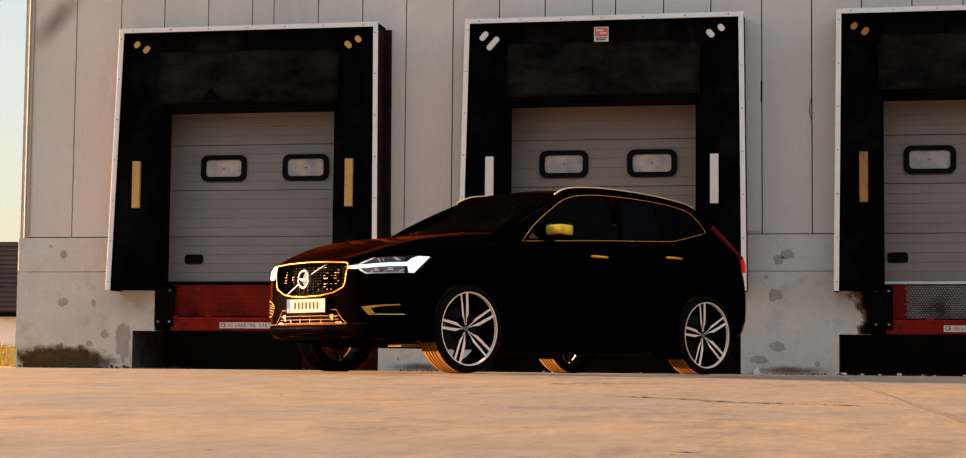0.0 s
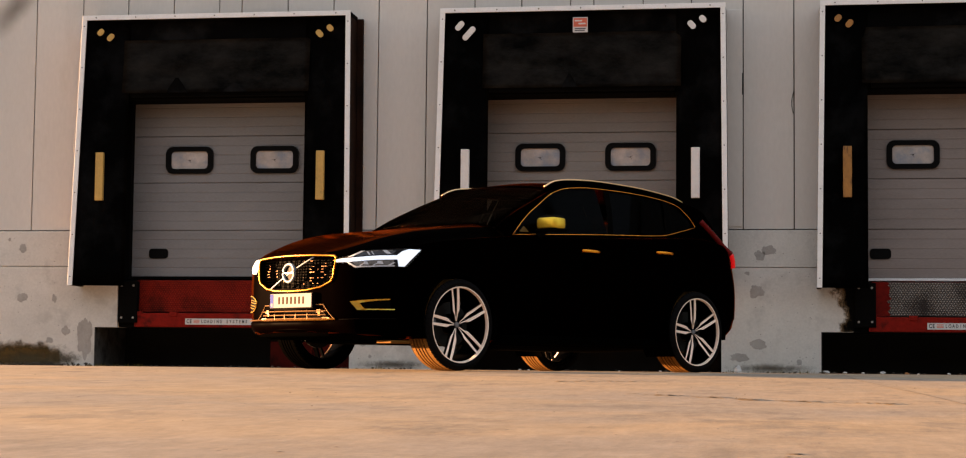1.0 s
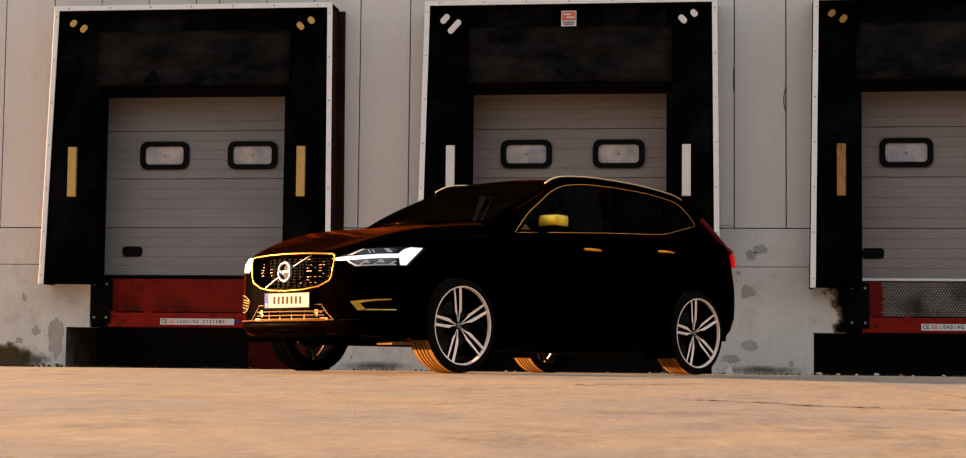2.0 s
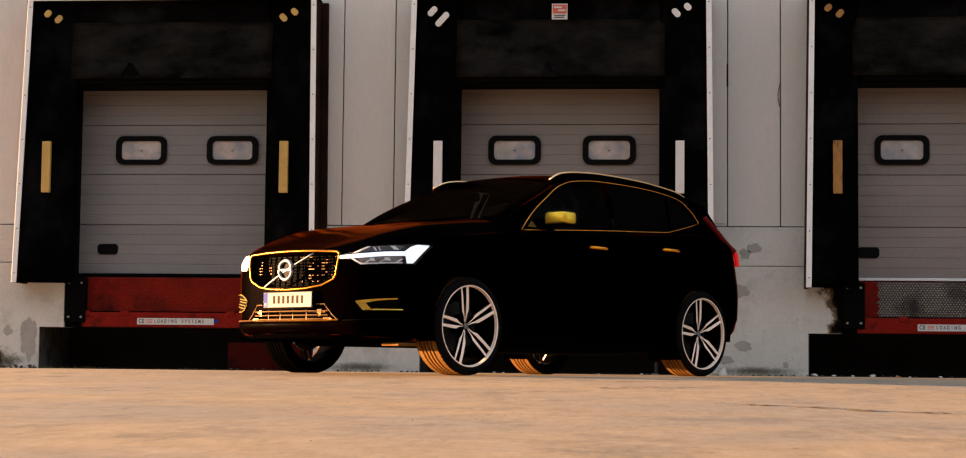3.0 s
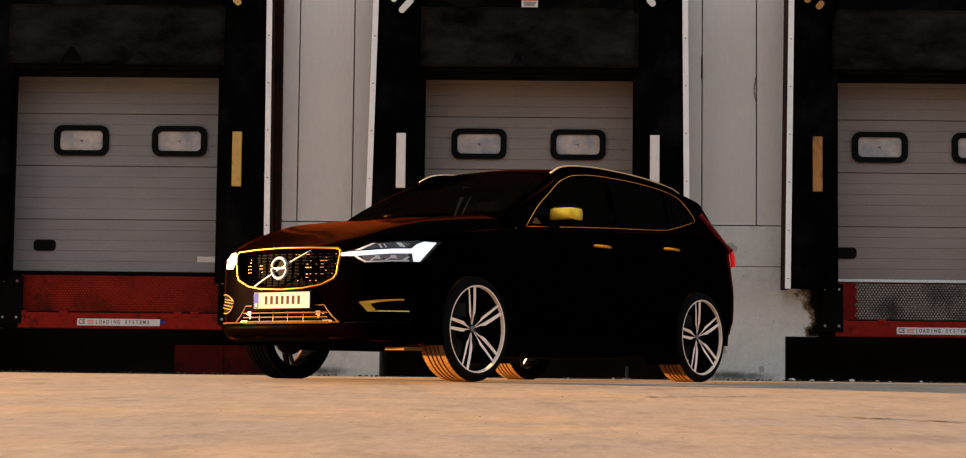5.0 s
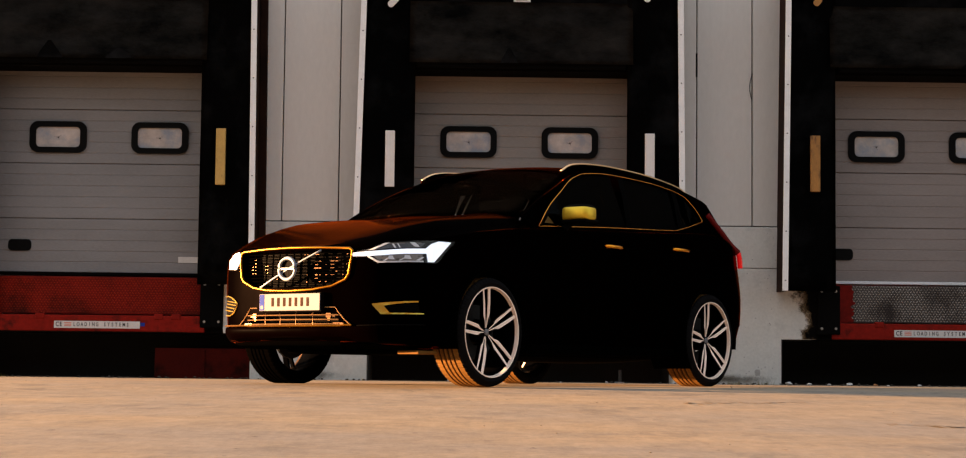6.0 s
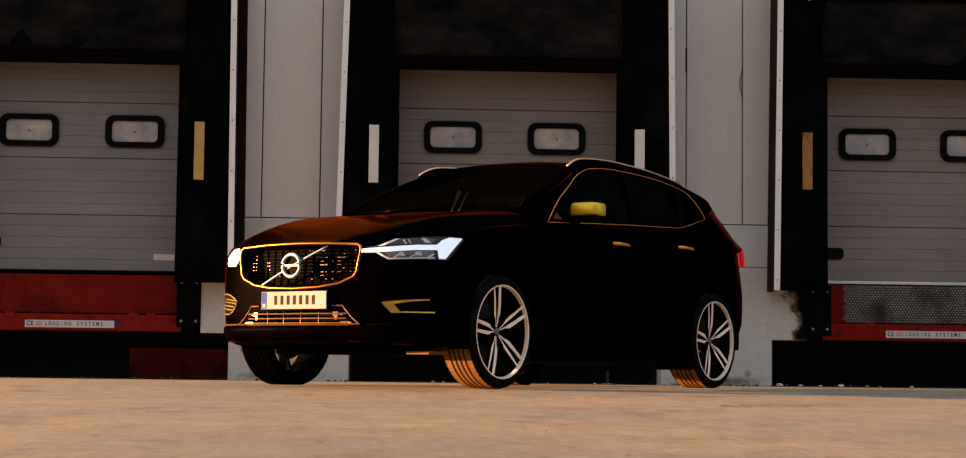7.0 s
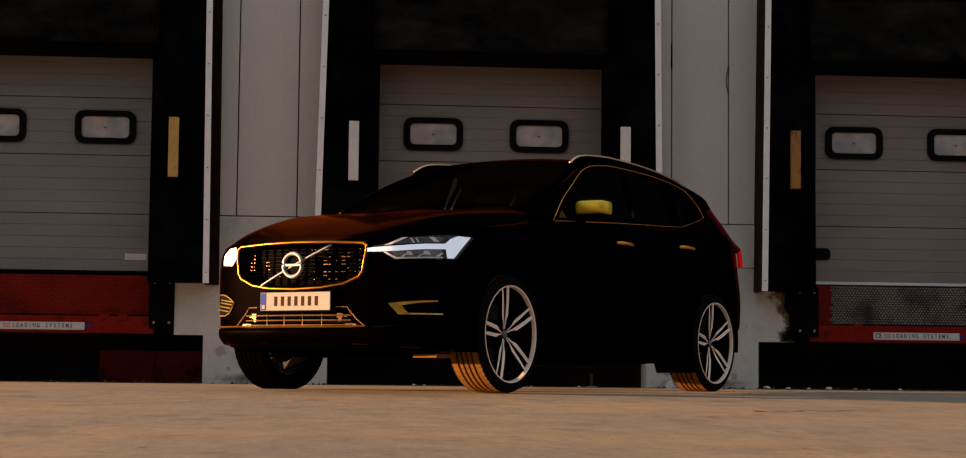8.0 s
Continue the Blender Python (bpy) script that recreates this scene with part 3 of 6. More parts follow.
def clear_glass(name, tint, gloss=1.0, warm=1.0):
    """Thin pane: a tinted clear sheet with a mirror sheen that grows at grazing angles."""
    m = bpy.data.materials.new(name)
    m.use_nodes = True
    nt = m.node_tree
    nt.nodes.remove(nt.nodes["Principled BSDF"])
    out = nt.nodes["Material Output"]
    clear, shine, mix = node(nt, "ShaderNodeBsdfTransparent"), node(nt, "ShaderNodeBsdfGlossy"), node(nt, "ShaderNodeMixShader")
    clear.inputs[0].default_value = (*tint, 1)
    shine.inputs["Roughness"].default_value = 0.02
    shine.inputs["Color"].default_value = (gloss, gloss * warm, gloss * warm * warm, 1)
    facing = node(nt, "ShaderNodeLayerWeight", Blend=0.25)
    sheen = node(nt, "ShaderNodeMapRange")
    sheen.inputs[3].default_value, sheen.inputs[4].default_value = 0.03, 0.75
    nt.links.new(facing.outputs["Facing"], sheen.inputs[0])
    nt.links.new(sheen.outputs[0], mix.inputs[0])
    nt.links.new(clear.outputs[0], mix.inputs[1])
    nt.links.new(shine.outputs[0], mix.inputs[2])
    nt.links.new(mix.outputs[0], out.inputs["Surface"])
    return m


M["paint"] = paint_like("black_car_paint", (0.0003, 0.00005, 0.000015), 0.36, specular=0.0005)
# orange tint puts the low sun's colour into the paint's reflections
M["paint"].node_tree.nodes["Principled BSDF"].inputs["Specular Tint"].default_value = (1.0, 0.25, 0.05, 1)


def grazing_sheen(m, color, rough, start, most):
    """Lays a tinted clear-coat gloss over a paint, which grows towards grazing angles."""
    nt = m.node_tree
    shine, mix = node(nt, "ShaderNodeBsdfGlossy", Roughness=rough), node(nt, "ShaderNodeMixShader")
    shine.inputs["Color"].default_value = (*color, 1)
    facing = node(nt, "ShaderNodeLayerWeight", Blend=0.5)
    grow = node(nt, "ShaderNodeMapRange")
    grow.inputs[1].default_value, grow.inputs[3].default_value, grow.inputs[4].default_value = start, 0.0, most
    nt.links.new(facing.outputs["Facing"], grow.inputs[0])
    nt.links.new(grow.outputs[0], mix.inputs[0])
    nt.links.new(nt.nodes["Principled BSDF"].outputs[0], mix.inputs[1])
    nt.links.new(shine.outputs[0], mix.inputs[2])
    nt.links.new(mix.outputs[0], nt.nodes["Material Output"].inputs["Surface"])


# the orange evening reflection is painted in through the sheen's colour
grazing_sheen(M["paint"], (0.95, 0.15, 0.006), 0.14, 0.73, 0.80)
M["lip"] = paint_like("dark_lip_paint", (0.0006, 0.00008, 0.00002), 0.40, specular=0.0008)
M["soot_plastic"] = paint_like("matt_black_plastic", (0.0005, 0.0004, 0.0003), 0.8, specular=0.001)
M["plastic"] = paint_like("black_plastic", (0.002, 0.0017, 0.0015), 0.6, specular=0.012)
# silver trim in orange and gold: reflected evening light put into the colour
M["chrome"] = paint_like("orange_glow_trim", (0.22, 0.090, 0.005), 0.36, metal=1.0)
M["satin"] = paint_like("gold_glow_satin", (0.64, 0.42, 0.07), 0.32, metal=1.0)
M["rail"] = paint_like("rail_highlight_metal", (0.92, 0.62, 0.34), 0.3, metal=0.9)
M["machined"] = paint_like("machined_alloy", (1.0, 0.80, 0.67), 0.35, specular=1.0)
M["emblem"] = paint_like("silver_emblem", (0.225, 0.255, 0.30), 0.45, metal=0.2, specular=0.1)
M["dim"] = paint_like("dim_trim", (0.20, 0.11, 0.045), 0.5, metal=1.0)
M["stud_trim"] = paint_like("grille_stud_metal", (0.11, 0.062, 0.034), 0.5, metal=1.0)
M["alloy_dark"] = paint_like("gloss_black_alloy", (0.001, 0.001, 0.0012), 0.3, specular=0.006)
M["caliper"] = surface("caliper_alloy", (0.16, 0.165, 0.175), 0.5, vary=0.3, scale=20, bump=0.1, specular=0.2)
M["disc"] = surface("brake_steel", (0.012, 0.012, 0.012), 0.5, vary=0.2, scale=20, bump=0.1, specular=0.08)
M["tyre"] = surface("tyre_rubber", (0.0055, 0.0052, 0.0054), 0.75, vary=0.25, scale=12.0, fine=120.0, bump=0.2, depth=0.002, specular=0.012)
# dusty tread with orange sunlight put into its colour
M["tread"] = surface("sunlit_dust_tread", (0.125, 0.058, 0.012), 0.75, vary=0.25, scale=12.0, fine=120.0, bump=0.2, depth=0.002, specular=0.06)
M["led"] = glowing("white_led", (0.76, 0.88, 1.0), 0.105)
M["lens_red"] = glowing("red_lamp", (0.36, 0.004, 0.004), 0.10)
M["red_dark"] = paint_like("red_lens", (0.12, 0.004, 0.003), 0.2, specular=0.06)
M["glass"] = clear_glass("tinted_glass", (0.25, 0.23, 0.19), 0.035, 0.6)
M["glass_dark"] = clear_glass("privacy_glass", (0.04, 0.038, 0.034), 0.015)
M["glass_front"] = clear_glass("front_side_glass", (0.12, 0.105, 0.085), 0.015)
M["lamp_glass"] = clear_glass("lamp_glass", (0.92, 0.93, 0.95), 0.2)
M["lamp_bowl"] = paint_like("lamp_bowl", (0.012, 0.013, 0.015), 0.5, specular=0.1)
# handle, window trim and mirror cap: warm reflections painted as base colour
M["handle"] = paint_like("orange_glow_handle", (1.0, 0.37, 0.02), 0.24, metal=0.9)
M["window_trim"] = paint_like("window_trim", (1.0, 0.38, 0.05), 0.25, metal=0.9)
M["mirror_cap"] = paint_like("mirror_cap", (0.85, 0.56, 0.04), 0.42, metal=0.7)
M["reflector"] = paint_like("lamp_reflector", (0.80, 0.85, 0.92), 0.3, metal=0.0)
M["lens_grey"] = paint_like("grey_lens", (0.22, 0.21, 0.20), 0.25, specular=0.5)
M["lens_dim"] = paint_like("dim_lens", (0.085, 0.095, 0.115), 0.25, specular=0.3)
M["trim_in"] = surface("dark_interior", (0.002, 0.0017, 0.0014), 0.8, vary=0.2, scale=20, bump=0.2, specular=0.01)
M["seat"] = surface("seat_leather", (0.003, 0.0025, 0.002), 0.7, vary=0.2, scale=20, bump=0.2, specular=0.01)
M["belt"] = surface("streak_tan", (0.30, 0.23, 0.12), 0.7, vary=0.2, scale=40, bump=0.2, specular=0.1)
M["sail"] = paint_like("sail_panel", (0.10, 0.055, 0.012), 0.5, metal=0.8)
M["plate"] = surface("plate_white", (0.22, 0.22, 0.23), 0.6, vary=0.06, scale=20, bump=0.02, specular=0.02)
M["plate_red"] = surface("plate_brown", (0.025, 0.010, 0.006), 0.6, vary=0.06, bump=0, specular=0.02)

FB = (0, 0.13, 0.26, 0.40, 0.47, 0.56, 0.64, 0.72, 0.79, 0.85, 0.89, 0.915, 0.932, 0.94)
FA = (0.98, 0.978, 0.966, 0.939, 0.93, 0.91, 0.884, 0.837, 0.74, 0.56, 0.36, 0.17, -0.05, -0.3)
PITCH_B = (0, 0.30, 0.40, 0.50, 0.60, 0.70, 0.80, 0.90)
SPREAD_B = (0, 0.301, 0.404, 0.513, 0.628, 0.732, 0.823, 0.911)      # parts shifted round the full corners to fit the camera's view


def front_a(b):
    return float(np.interp(abs(b), FB, FA))


def lean(c):
    """How far the nose sits back at height c."""
    return -0.30 * max(0.0, c - 0.80) ** 1.3 - 0.12 * max(0.0, 0.40 - c)


def on_front(b, c, d=0.0):
    """A place on the nose at b to the left and c up, d proud of it."""
    b = math.copysign(float(np.interp(abs(b), PITCH_B, SPREAD_B)), b)
    e = 0.01
    s = (front_a(b + e) - front_a(b - e)) / (2 * e)
    k = math.hypot(1, s)
    return Vector((front_a(b) + lean(c) + d / k, b - d * s / k, c))


def front_plate(points, d0, d1, steps=1):
    """A closed outline in b, c laid on the nose, between two depths."""
    bm = bmesh.new()
    pts = []
    for (b0, c0), (b1, c1) in zip(points, points[1:] + points[:1]):
        for i in range(steps):
            pts.append((b0 + (b1 - b0) * i / steps, c0 + (c1 - c0) * i / steps))
    f = [bm.verts.new(on_front(b, c, d1)) for b, c in pts]
    g = [bm.verts.new(on_front(b, c, d0)) for b, c in pts]
    n = len(pts)
    for i in range(n):
        bm.faces.new((f[i], f[(i + 1) % n], g[(i + 1) % n], g[i]))
    edges = [e for e in bm.edges if e.verts[0] in f and e.verts[1] in f]
    bmesh.ops.triangle_fill(bm, edges=edges, use_beauty=True)
    bmesh.ops.recalc_face_normals(bm, faces=bm.faces)
    return bm


def tube(path, radius, closed=False, sides=8, flat=1.0):
    """A round or flattened rod along a line of points."""
    bm = bmesh.new()
    n, rings = len(path), []
    path = [Vector(p) for p in path]
    for i, p in enumerate(path):
        q0 = path[(i - 1) % n] if closed or i else p
        q1 = path[(i + 1) % n] if closed or i < n - 1 else p
        t = (q1 - q0).normalized()
        u = t.cross(Vector((0, 0, 1)))
        u = u.normalized() if u.length > 1e-4 else Vector((1, 0, 0))
        v = t.cross(u).normalized()
        rings.append([bm.verts.new(p + u * radius * flat * math.cos(a) + v * radius * math.sin(a)) for a in (2 * math.pi * k / sides for k in range(sides))])
    for i in range(n if closed else n - 1):
        a, b = rings[i], rings[(i + 1) % n]
        for k in range(sides):
            bm.faces.new((a[k], a[(k + 1) % sides], b[(k + 1) % sides], b[k]))
    if not closed:
        bm.faces.new(rings[0][::-1])
        bm.faces.new(rings[-1])
    bmesh.ops.recalc_face_normals(bm, faces=bm.faces)
    return bm


def smooth_line(points, n):
    """Catmull-Rom through the points."""
    pts = [Vector(p) for p in points]
    out = []
    for i in range(len(pts) - 1):
        p0, p1, p2, p3 = pts[max(i - 1, 0)], pts[i], pts[i + 1], pts[min(i + 2, len(pts) - 1)]
        for k in range(n):
            t = k / n
            out.append(0.5 * ((2 * p1) + (p2 - p0) * t + (2 * p0 - 5 * p1 + 4 * p2 - p3) * t * t + (3 * p1 - p0 - 3 * p2 + p3) * t ** 3))
    return out + [pts[-1]]


def lofted(rows, close=False):
    bm = bmesh.new()
    vs = [[bm.verts.new(p) for p in r] for r in rows]
    for r, s in zip(vs, vs[1:]):
        for i in range(len(r) - 1 + (1 if close else 0)):
            j = (i + 1) % len(r)
            bm.faces.new((r[i], r[j], s[j], s[i]))
    return bm, vs


car = tagged(new("car"), "glossy black suv with bright grille frame, parked on the yard", "car")
car.matrix_world = pose(-3.427, -5.292, -0.003, 0, 0, 232.69)
car.rotation_mode = "XYZ"
WB, HUB_F, HUB_R = 2.88, 0.904, 0.948


def body_shell():
    ST = [0.979, 0.975, 0.966, 0.95, 0.93, 0.91, 0.88, 0.85, 0.81, 0.77, 0.72, 0.66, 0.60, 0.52, 0.43, 0.34, 0.25, 0.15, 0.05, -0.1, -0.25, -0.4, -0.52, -0.56, -0.58, -0.8, -1.1, -1.5, -1.9, -2.3, -2.6, -2.88, -3.1, -3.22, -3.24, -3.34, -3.42, -3.48, -3.54, -3.60, -3.66, -3.71, -3.74]
    def at(x, table):
        xs, ys = zip(*sorted(table))
        return float(np.interp(x, xs, ys))
    wide = list(zip(FA, FB)) + [(-0.6, 0.945), (-1.5, 0.955), (-2.4, 0.965), (-2.9, 0.968), (-3.2, 0.962), (-3.38, 0.948), (-3.45, 0.925), (-3.52, 0.88), (-3.6, 0.79), (-3.67, 0.66), (-3.72, 0.48), (-3.745, 0.2)]
    top = [(0.98, 0.895), (0.965, 0.91), (0.925, 0.925), (0.87, 0.945), (0.8, 0.975), (0.7, 1.01), (0.575, 1.05), (0.42, 1.095), (0.25, 1.135), (0.1, 1.16), (-0.04, 1.18), (-0.3, 1.212), (-0.54, 1.232), (-0.57, 1.0), (-3.225, 1.0), (-3.235, 1.2), (-3.5, 1.17), (-3.745, 1.12)]
    shoulder = [(0.98, 0.87), (0.93, 0.88), (0.8, 0.905), (0.6, 0.96), (0.4, 1.0), (0.1, 1.05), (-0.3, 1.095), (-0.6, 1.115), (-1.1, 1.14), (-1.7, 1.165), (-2.4, 1.2), (-3.0, 1.235), (-3.3, 1.20), (-3.45, 1.15), (-3.745, 1.08)]
    low = [(0.98, 0.315), (0.95, 0.295), (0.85, 0.28), (0.6, 0.255), (0.0, 0.24), (-2.0, 0.235), (-2.9, 0.27), (-3.3, 0.31), (-3.55, 0.36), (-3.745, 0.46)]
    rows = []
    for a in ST:
        w, zt, zs, zb = at(a, wide), at(a, top), at(a, shoulder), at(a, low)
        deck = -3.23 < a < -0.56
        half = [(0.0, zb), (0.5, zb), (0.86, zb), (0.94, zb + 0.015), (0.975, zb + 0.06), (0.985, zb + 0.15), (0.992, 0.5), (1.0, 0.62), (1.0, 0.72), (0.993, 0.80), (0.984, 0.86)]
        half += [(0.975, zs - 0.04), (0.955, zs - 0.008), (0.93, zs)]
        if deck:
            half += [(0.895, zs - 0.002), (0.875, zs - 0.01), (0.865, zt + 0.02), (0.6, zt), (0.3, zt), (0.0, zt)]
        else:
            half += [(0.88, zs + 0.30 * (zt - zs)), (0.83, zs + 0.58 * (zt - zs)), (0.75, zs + 0.82 * (zt - zs)), (0.68, zs + 0.97 * (zt - zs)), (0.3, zt - 0.012), (0.0, zt)]
        pts = []
        for f, c in half:
            tail = 0.05 * min(1.0, max(0.0, (-3.3 - a) / 0.2)) * min(1.0, max(0.0, (c - 0.36) / 0.12)) * min(1.0, max(0.0, (1.06 - c) / 0.12))
            pts.append(Vector((a + (lean(c) if a > 0.55 else 0) * min(1, max(0, (a - 0.55) / 0.3)) - tail, f * w, c)))
        mirror = [Vector((p.x, -p.y, p.z)) for p in pts[1:-1]][::-1]
        rows.append(pts + mirror)
    bm, vs = lofted(rows, close=True)
    bm.faces.new(vs[0][::-1])
    bm.faces.new(vs[-1])
    bmesh.ops.recalc_face_normals(bm, faces=bm.faces)
    return bm


def carved(bm, cutters):
    """The mesh with the cutters' meshes taken out of it."""
    me = bpy.data.meshes.new("shape")
    bm.to_mesh(me)
    bm.free()
    ob = bpy.data.objects.new("shape", me)
    scene.collection.objects.link(ob)
    tools = []
    for c in cutters:
        cm = bpy.data.meshes.new("cutter")
        c.to_mesh(cm)
        c.free()
        co = bpy.data.objects.new("cutter", cm)
        scene.collection.objects.link(co)
        tools.append(co)
        mod = ob.modifiers.new("cut", "BOOLEAN")
        mod.operation, mod.solver, mod.object = "DIFFERENCE", "EXACT", co
    bpy.context.view_layer.update()
    result = bpy.data.meshes.new_from_object(ob.evaluated_get(bpy.context.evaluated_depsgraph_get()))
    for o in [ob] + tools:
        bpy.data.objects.remove(o)
    out = bmesh.new()
    out.from_mesh(result)
    bpy.data.meshes.remove(result)
    return out


cutters = []
for a, hub in ((0.0, HUB_F), (-WB, HUB_R)):
    for s in (-1, 1):
        c = bmesh.new()
        bmesh.ops.create_cone(c, cap_ends=True, segments=56, radius1=0.398, radius2=0.398, depth=0.5, matrix=pose(a, s * (hub - 0.30 + 0.25 + 0.06), 0.385, 90))
        cutters.append(c)
# open mouths of the grille and the lower intake
cutters.append(front_plate([(-0.475, 0.885), (0.475, 0.885), (0.49, 0.82), (0.45, 0.695), (0.33, 0.645), (-0.33, 0.645), (-0.45, 0.695), (-0.49, 0.82)], -0.10, 0.15, 6))
cutters.append(front_plate([(-0.36, 0.475), (0.36, 0.475), (0.42, 0.395), (-0.42, 0.395)], -0.10, 0.15, 6))
shell = carved(body_shell(), cutters)
body = part("body", shell, M["paint"], car, "glossy black bodywork", smooth=False)
for p in body.data.polygons:
    p.use_smooth = True
body.data.set_sharp_from_angle(angle=radians(32))


# greenhouse: side walls with window openings, glass, roof
def side_b(a, c):
    b = 0.885 - 0.31 * (c - 1.14) - 0.16 * max(0.0, c - 1.42)
    return b - 0.05 * max(0.0, -2.4 - a) ** 1.5 - 0.06 * max(0.0, a + 1.0)


EDGE = smooth_line([(-0.50, 1.20, 0), (-0.74, 1.335, 0), (-1.05, 1.475, 0), (-1.28, 1.565, 0), (-1.5, 1.615, 0), (-1.9, 1.64, 0), (-2.5, 1.625, 0), (-2.9, 1.58, 0), (-3.2, 1.525, 0), (-3.28, 1.49, 0)], 4)
EDGE += [Vector(p) for p in ((-3.36, 1.36, 0), (-3.46, 1.18, 0), (-3.2, 1.19, 0), (-2.4, 1.185, 0), (-1.7, 1.155, 0), (-1.1, 1.13, 0), (-0.62, 1.10, 0))]
WIN = [(-0.655, 1.134, 0), (-1.08, 1.157, 0), (-1.70, 1.190, 0), (-2.44, 1.222, 0), (-2.66, 1.247, 0), (-3.07, 1.335, 0)]
WIN = smooth_line(WIN, 4) + smooth_line([(-3.075, 1.352, 0), (-2.99, 1.455, 0), (-2.85, 1.542, 0), (-2.42, 1.595, 0), (-1.815, 1.612, 0), (-1.48, 1.590, 0), (-1.33, 1.558, 0), (-1.17, 1.496, 0), (-0.912, 1.345, 0), (-0.78, 1.245, 0)], 4)


def side_sheet(loops, s, d, thick):
    bm = bmesh.new()
    edges = []
    for loop in loops:
        vs = [bm.verts.new((p[0], p[1], 0)) for p in loop]
        edges += [bm.edges.new((vs[i], vs[(i + 1) % len(vs)])) for i in range(len(vs))]
    bmesh.ops.triangle_fill(bm, edges=edges, use_beauty=True, normal=(0, 0, 1))
    bmesh.ops.solidify(bm, geom=list(bm.faces), thickness=thick)
    for v in bm.verts:
        a, c, dz = v.co
        v.co = (a, s * (side_b(a, c) + d - abs(dz)), c)
    bmesh.ops.recalc_face_normals(bm, faces=bm.faces)
    return bm


for s in (-1, 1):
    part("window_surround", side_sheet([EDGE, WIN], s, 0.0, 0.03), M["paint"], car)
    cuts = ((-0.6, -1.83), (-1.90, -2.62), (-2.68, -3.2))
    for k, (a1, a0) in enumerate(cuts):
        pts = WIN
        poly = []
        for i, p in enumerate(pts):
            q = pts[(i + 1) % len(pts)]
            slant = 0.25
            def inside(v):
                return a0 - slant * (v[1] - 1.2) * (k > 0) <= v[0] <= a1 - slant * (v[1] - 1.2) * (k < 3 and k > 0)
            if inside(p):
                poly.append(p)
            lims = [a for a in (a0, a1) if min(p[0], q[0]) < a - slant * (0.5 * (p[1] + q[1]) - 1.2) * (k > 0) < max(p[0], q[0])]
            for a in sorted(lims, reverse=p[0] > q[0]):
                aa = a - slant * (0.5 * (p[1] + q[1]) - 1.2) * (k > 0)
                t = (aa - p[0]) / (q[0] - p[0])
                poly.append(Vector(p).lerp(Vector(q), t))
        if len(poly) > 2:
            part("side_window", side_sheet([poly], s, -0.012, 0.004), M["glass_front" if k == 0 else "glass_dark"], car, "dark tinted side window")
    line = [Vector((p[0], s * (side_b(p[0], p[1]) + 0.004), p[1])) for p in WIN]
    part("window_trim", tube(line, 0.0030, closed=True, sides=6), M["window_trim"], car, "thin bright window trim, orange glow painted in", smooth=True)
    for a in (-1.865, -2.65):
        bm = lofted([[(a + 0.035 - 0.25 * (c - 1.2), s * (side_b(a, c) - 0.006), c) for c in (1.17, 1.3, 1.45, 1.6)], [(a - 0.035 - 0.25 * (c - 1.2), s * (side_b(a, c) - 0.006), c) for c in (1.17, 1.3, 1.45, 1.6)]])[0]
        bmesh.ops.solidify(bm, geom=list(bm.faces), thickness=0.02)
        part("door_pillar", bm, M["plastic"], car)

# windscreen, roof, rear
scr = []
for k in range(9):
    t = k / 8
    p = smooth_line([(-0.50, 1.20, 0), (-0.74, 1.335, 0), (-1.05, 1.475, 0), (-1.28, 1.565, 0)], 8)[round(t * 24)]
    row = []
    for j in range(13):
        u = -1 + j / 6
        b = side_b(p[0], p[1]) - 0.012
        row.append((p[0] + (0.24 - 0.08 * t) * (1 - u * u), u * b, p[1] + (0.018 + 0.035 * t) * (1 - u * u)))
    scr.append(row)
bm, vs = lofted(scr)
bmesh.ops.solidify(bm, geom=list(bm.faces), thickness=0.005)
part("windscreen", bm, M["glass"], car, "raked tinted windscreen", smooth=True)
rows = []
for a in (-1.26, -1.32, -1.5, -1.7, -1.9, -2.2, -2.5, -2.9, -3.2, -3.29):
    c = float(np.interp(-a, [-p[0] for p in EDGE[:37]], [p[1] for p in EDGE[:37]]))
    b = side_b(a, c)
    bow = 0.16 * max(0.0, 1 - (-1.26 - a) / 0.5)
    row = []
    for j in range(15):
        u = -1 + j / 7
        row.append((a + bow * (1 - u * u), u * b, c + (0.048 if a > -3.1 else 0.04) * (1 - abs(u) ** 2.6)))
    rows.append(row)
bm, vs = lofted(rows)
bmesh.ops.solidify(bm, geom=list(bm.faces), thickness=0.03)
part("roof", bm, M["paint"], car, "glossy black roof", smooth=True)
rows = [[(-3.27, u * 0.62, 1.53 - 0.02 * u * u) for u in (-1, -0.5, 0, 0.5, 1)], [(-3.44, u * 0.60, 1.515 - 0.03 * u * u) for u in (-1, -0.5, 0, 0.5, 1)], [(-3.45, u * 0.59, 1.485 - 0.03 * u * u) for u in (-1, -0.5, 0, 0.5, 1)], [(-3.30, u * 0.6, 1.47) for u in (-1, -0.5, 0, 0.5, 1)]]
bm = lofted(rows)[0]
bmesh.ops.solidify(bm, geom=list(bm.faces), thickness=0.012)
part("spoiler", bm, M["paint"], car, smooth=True)
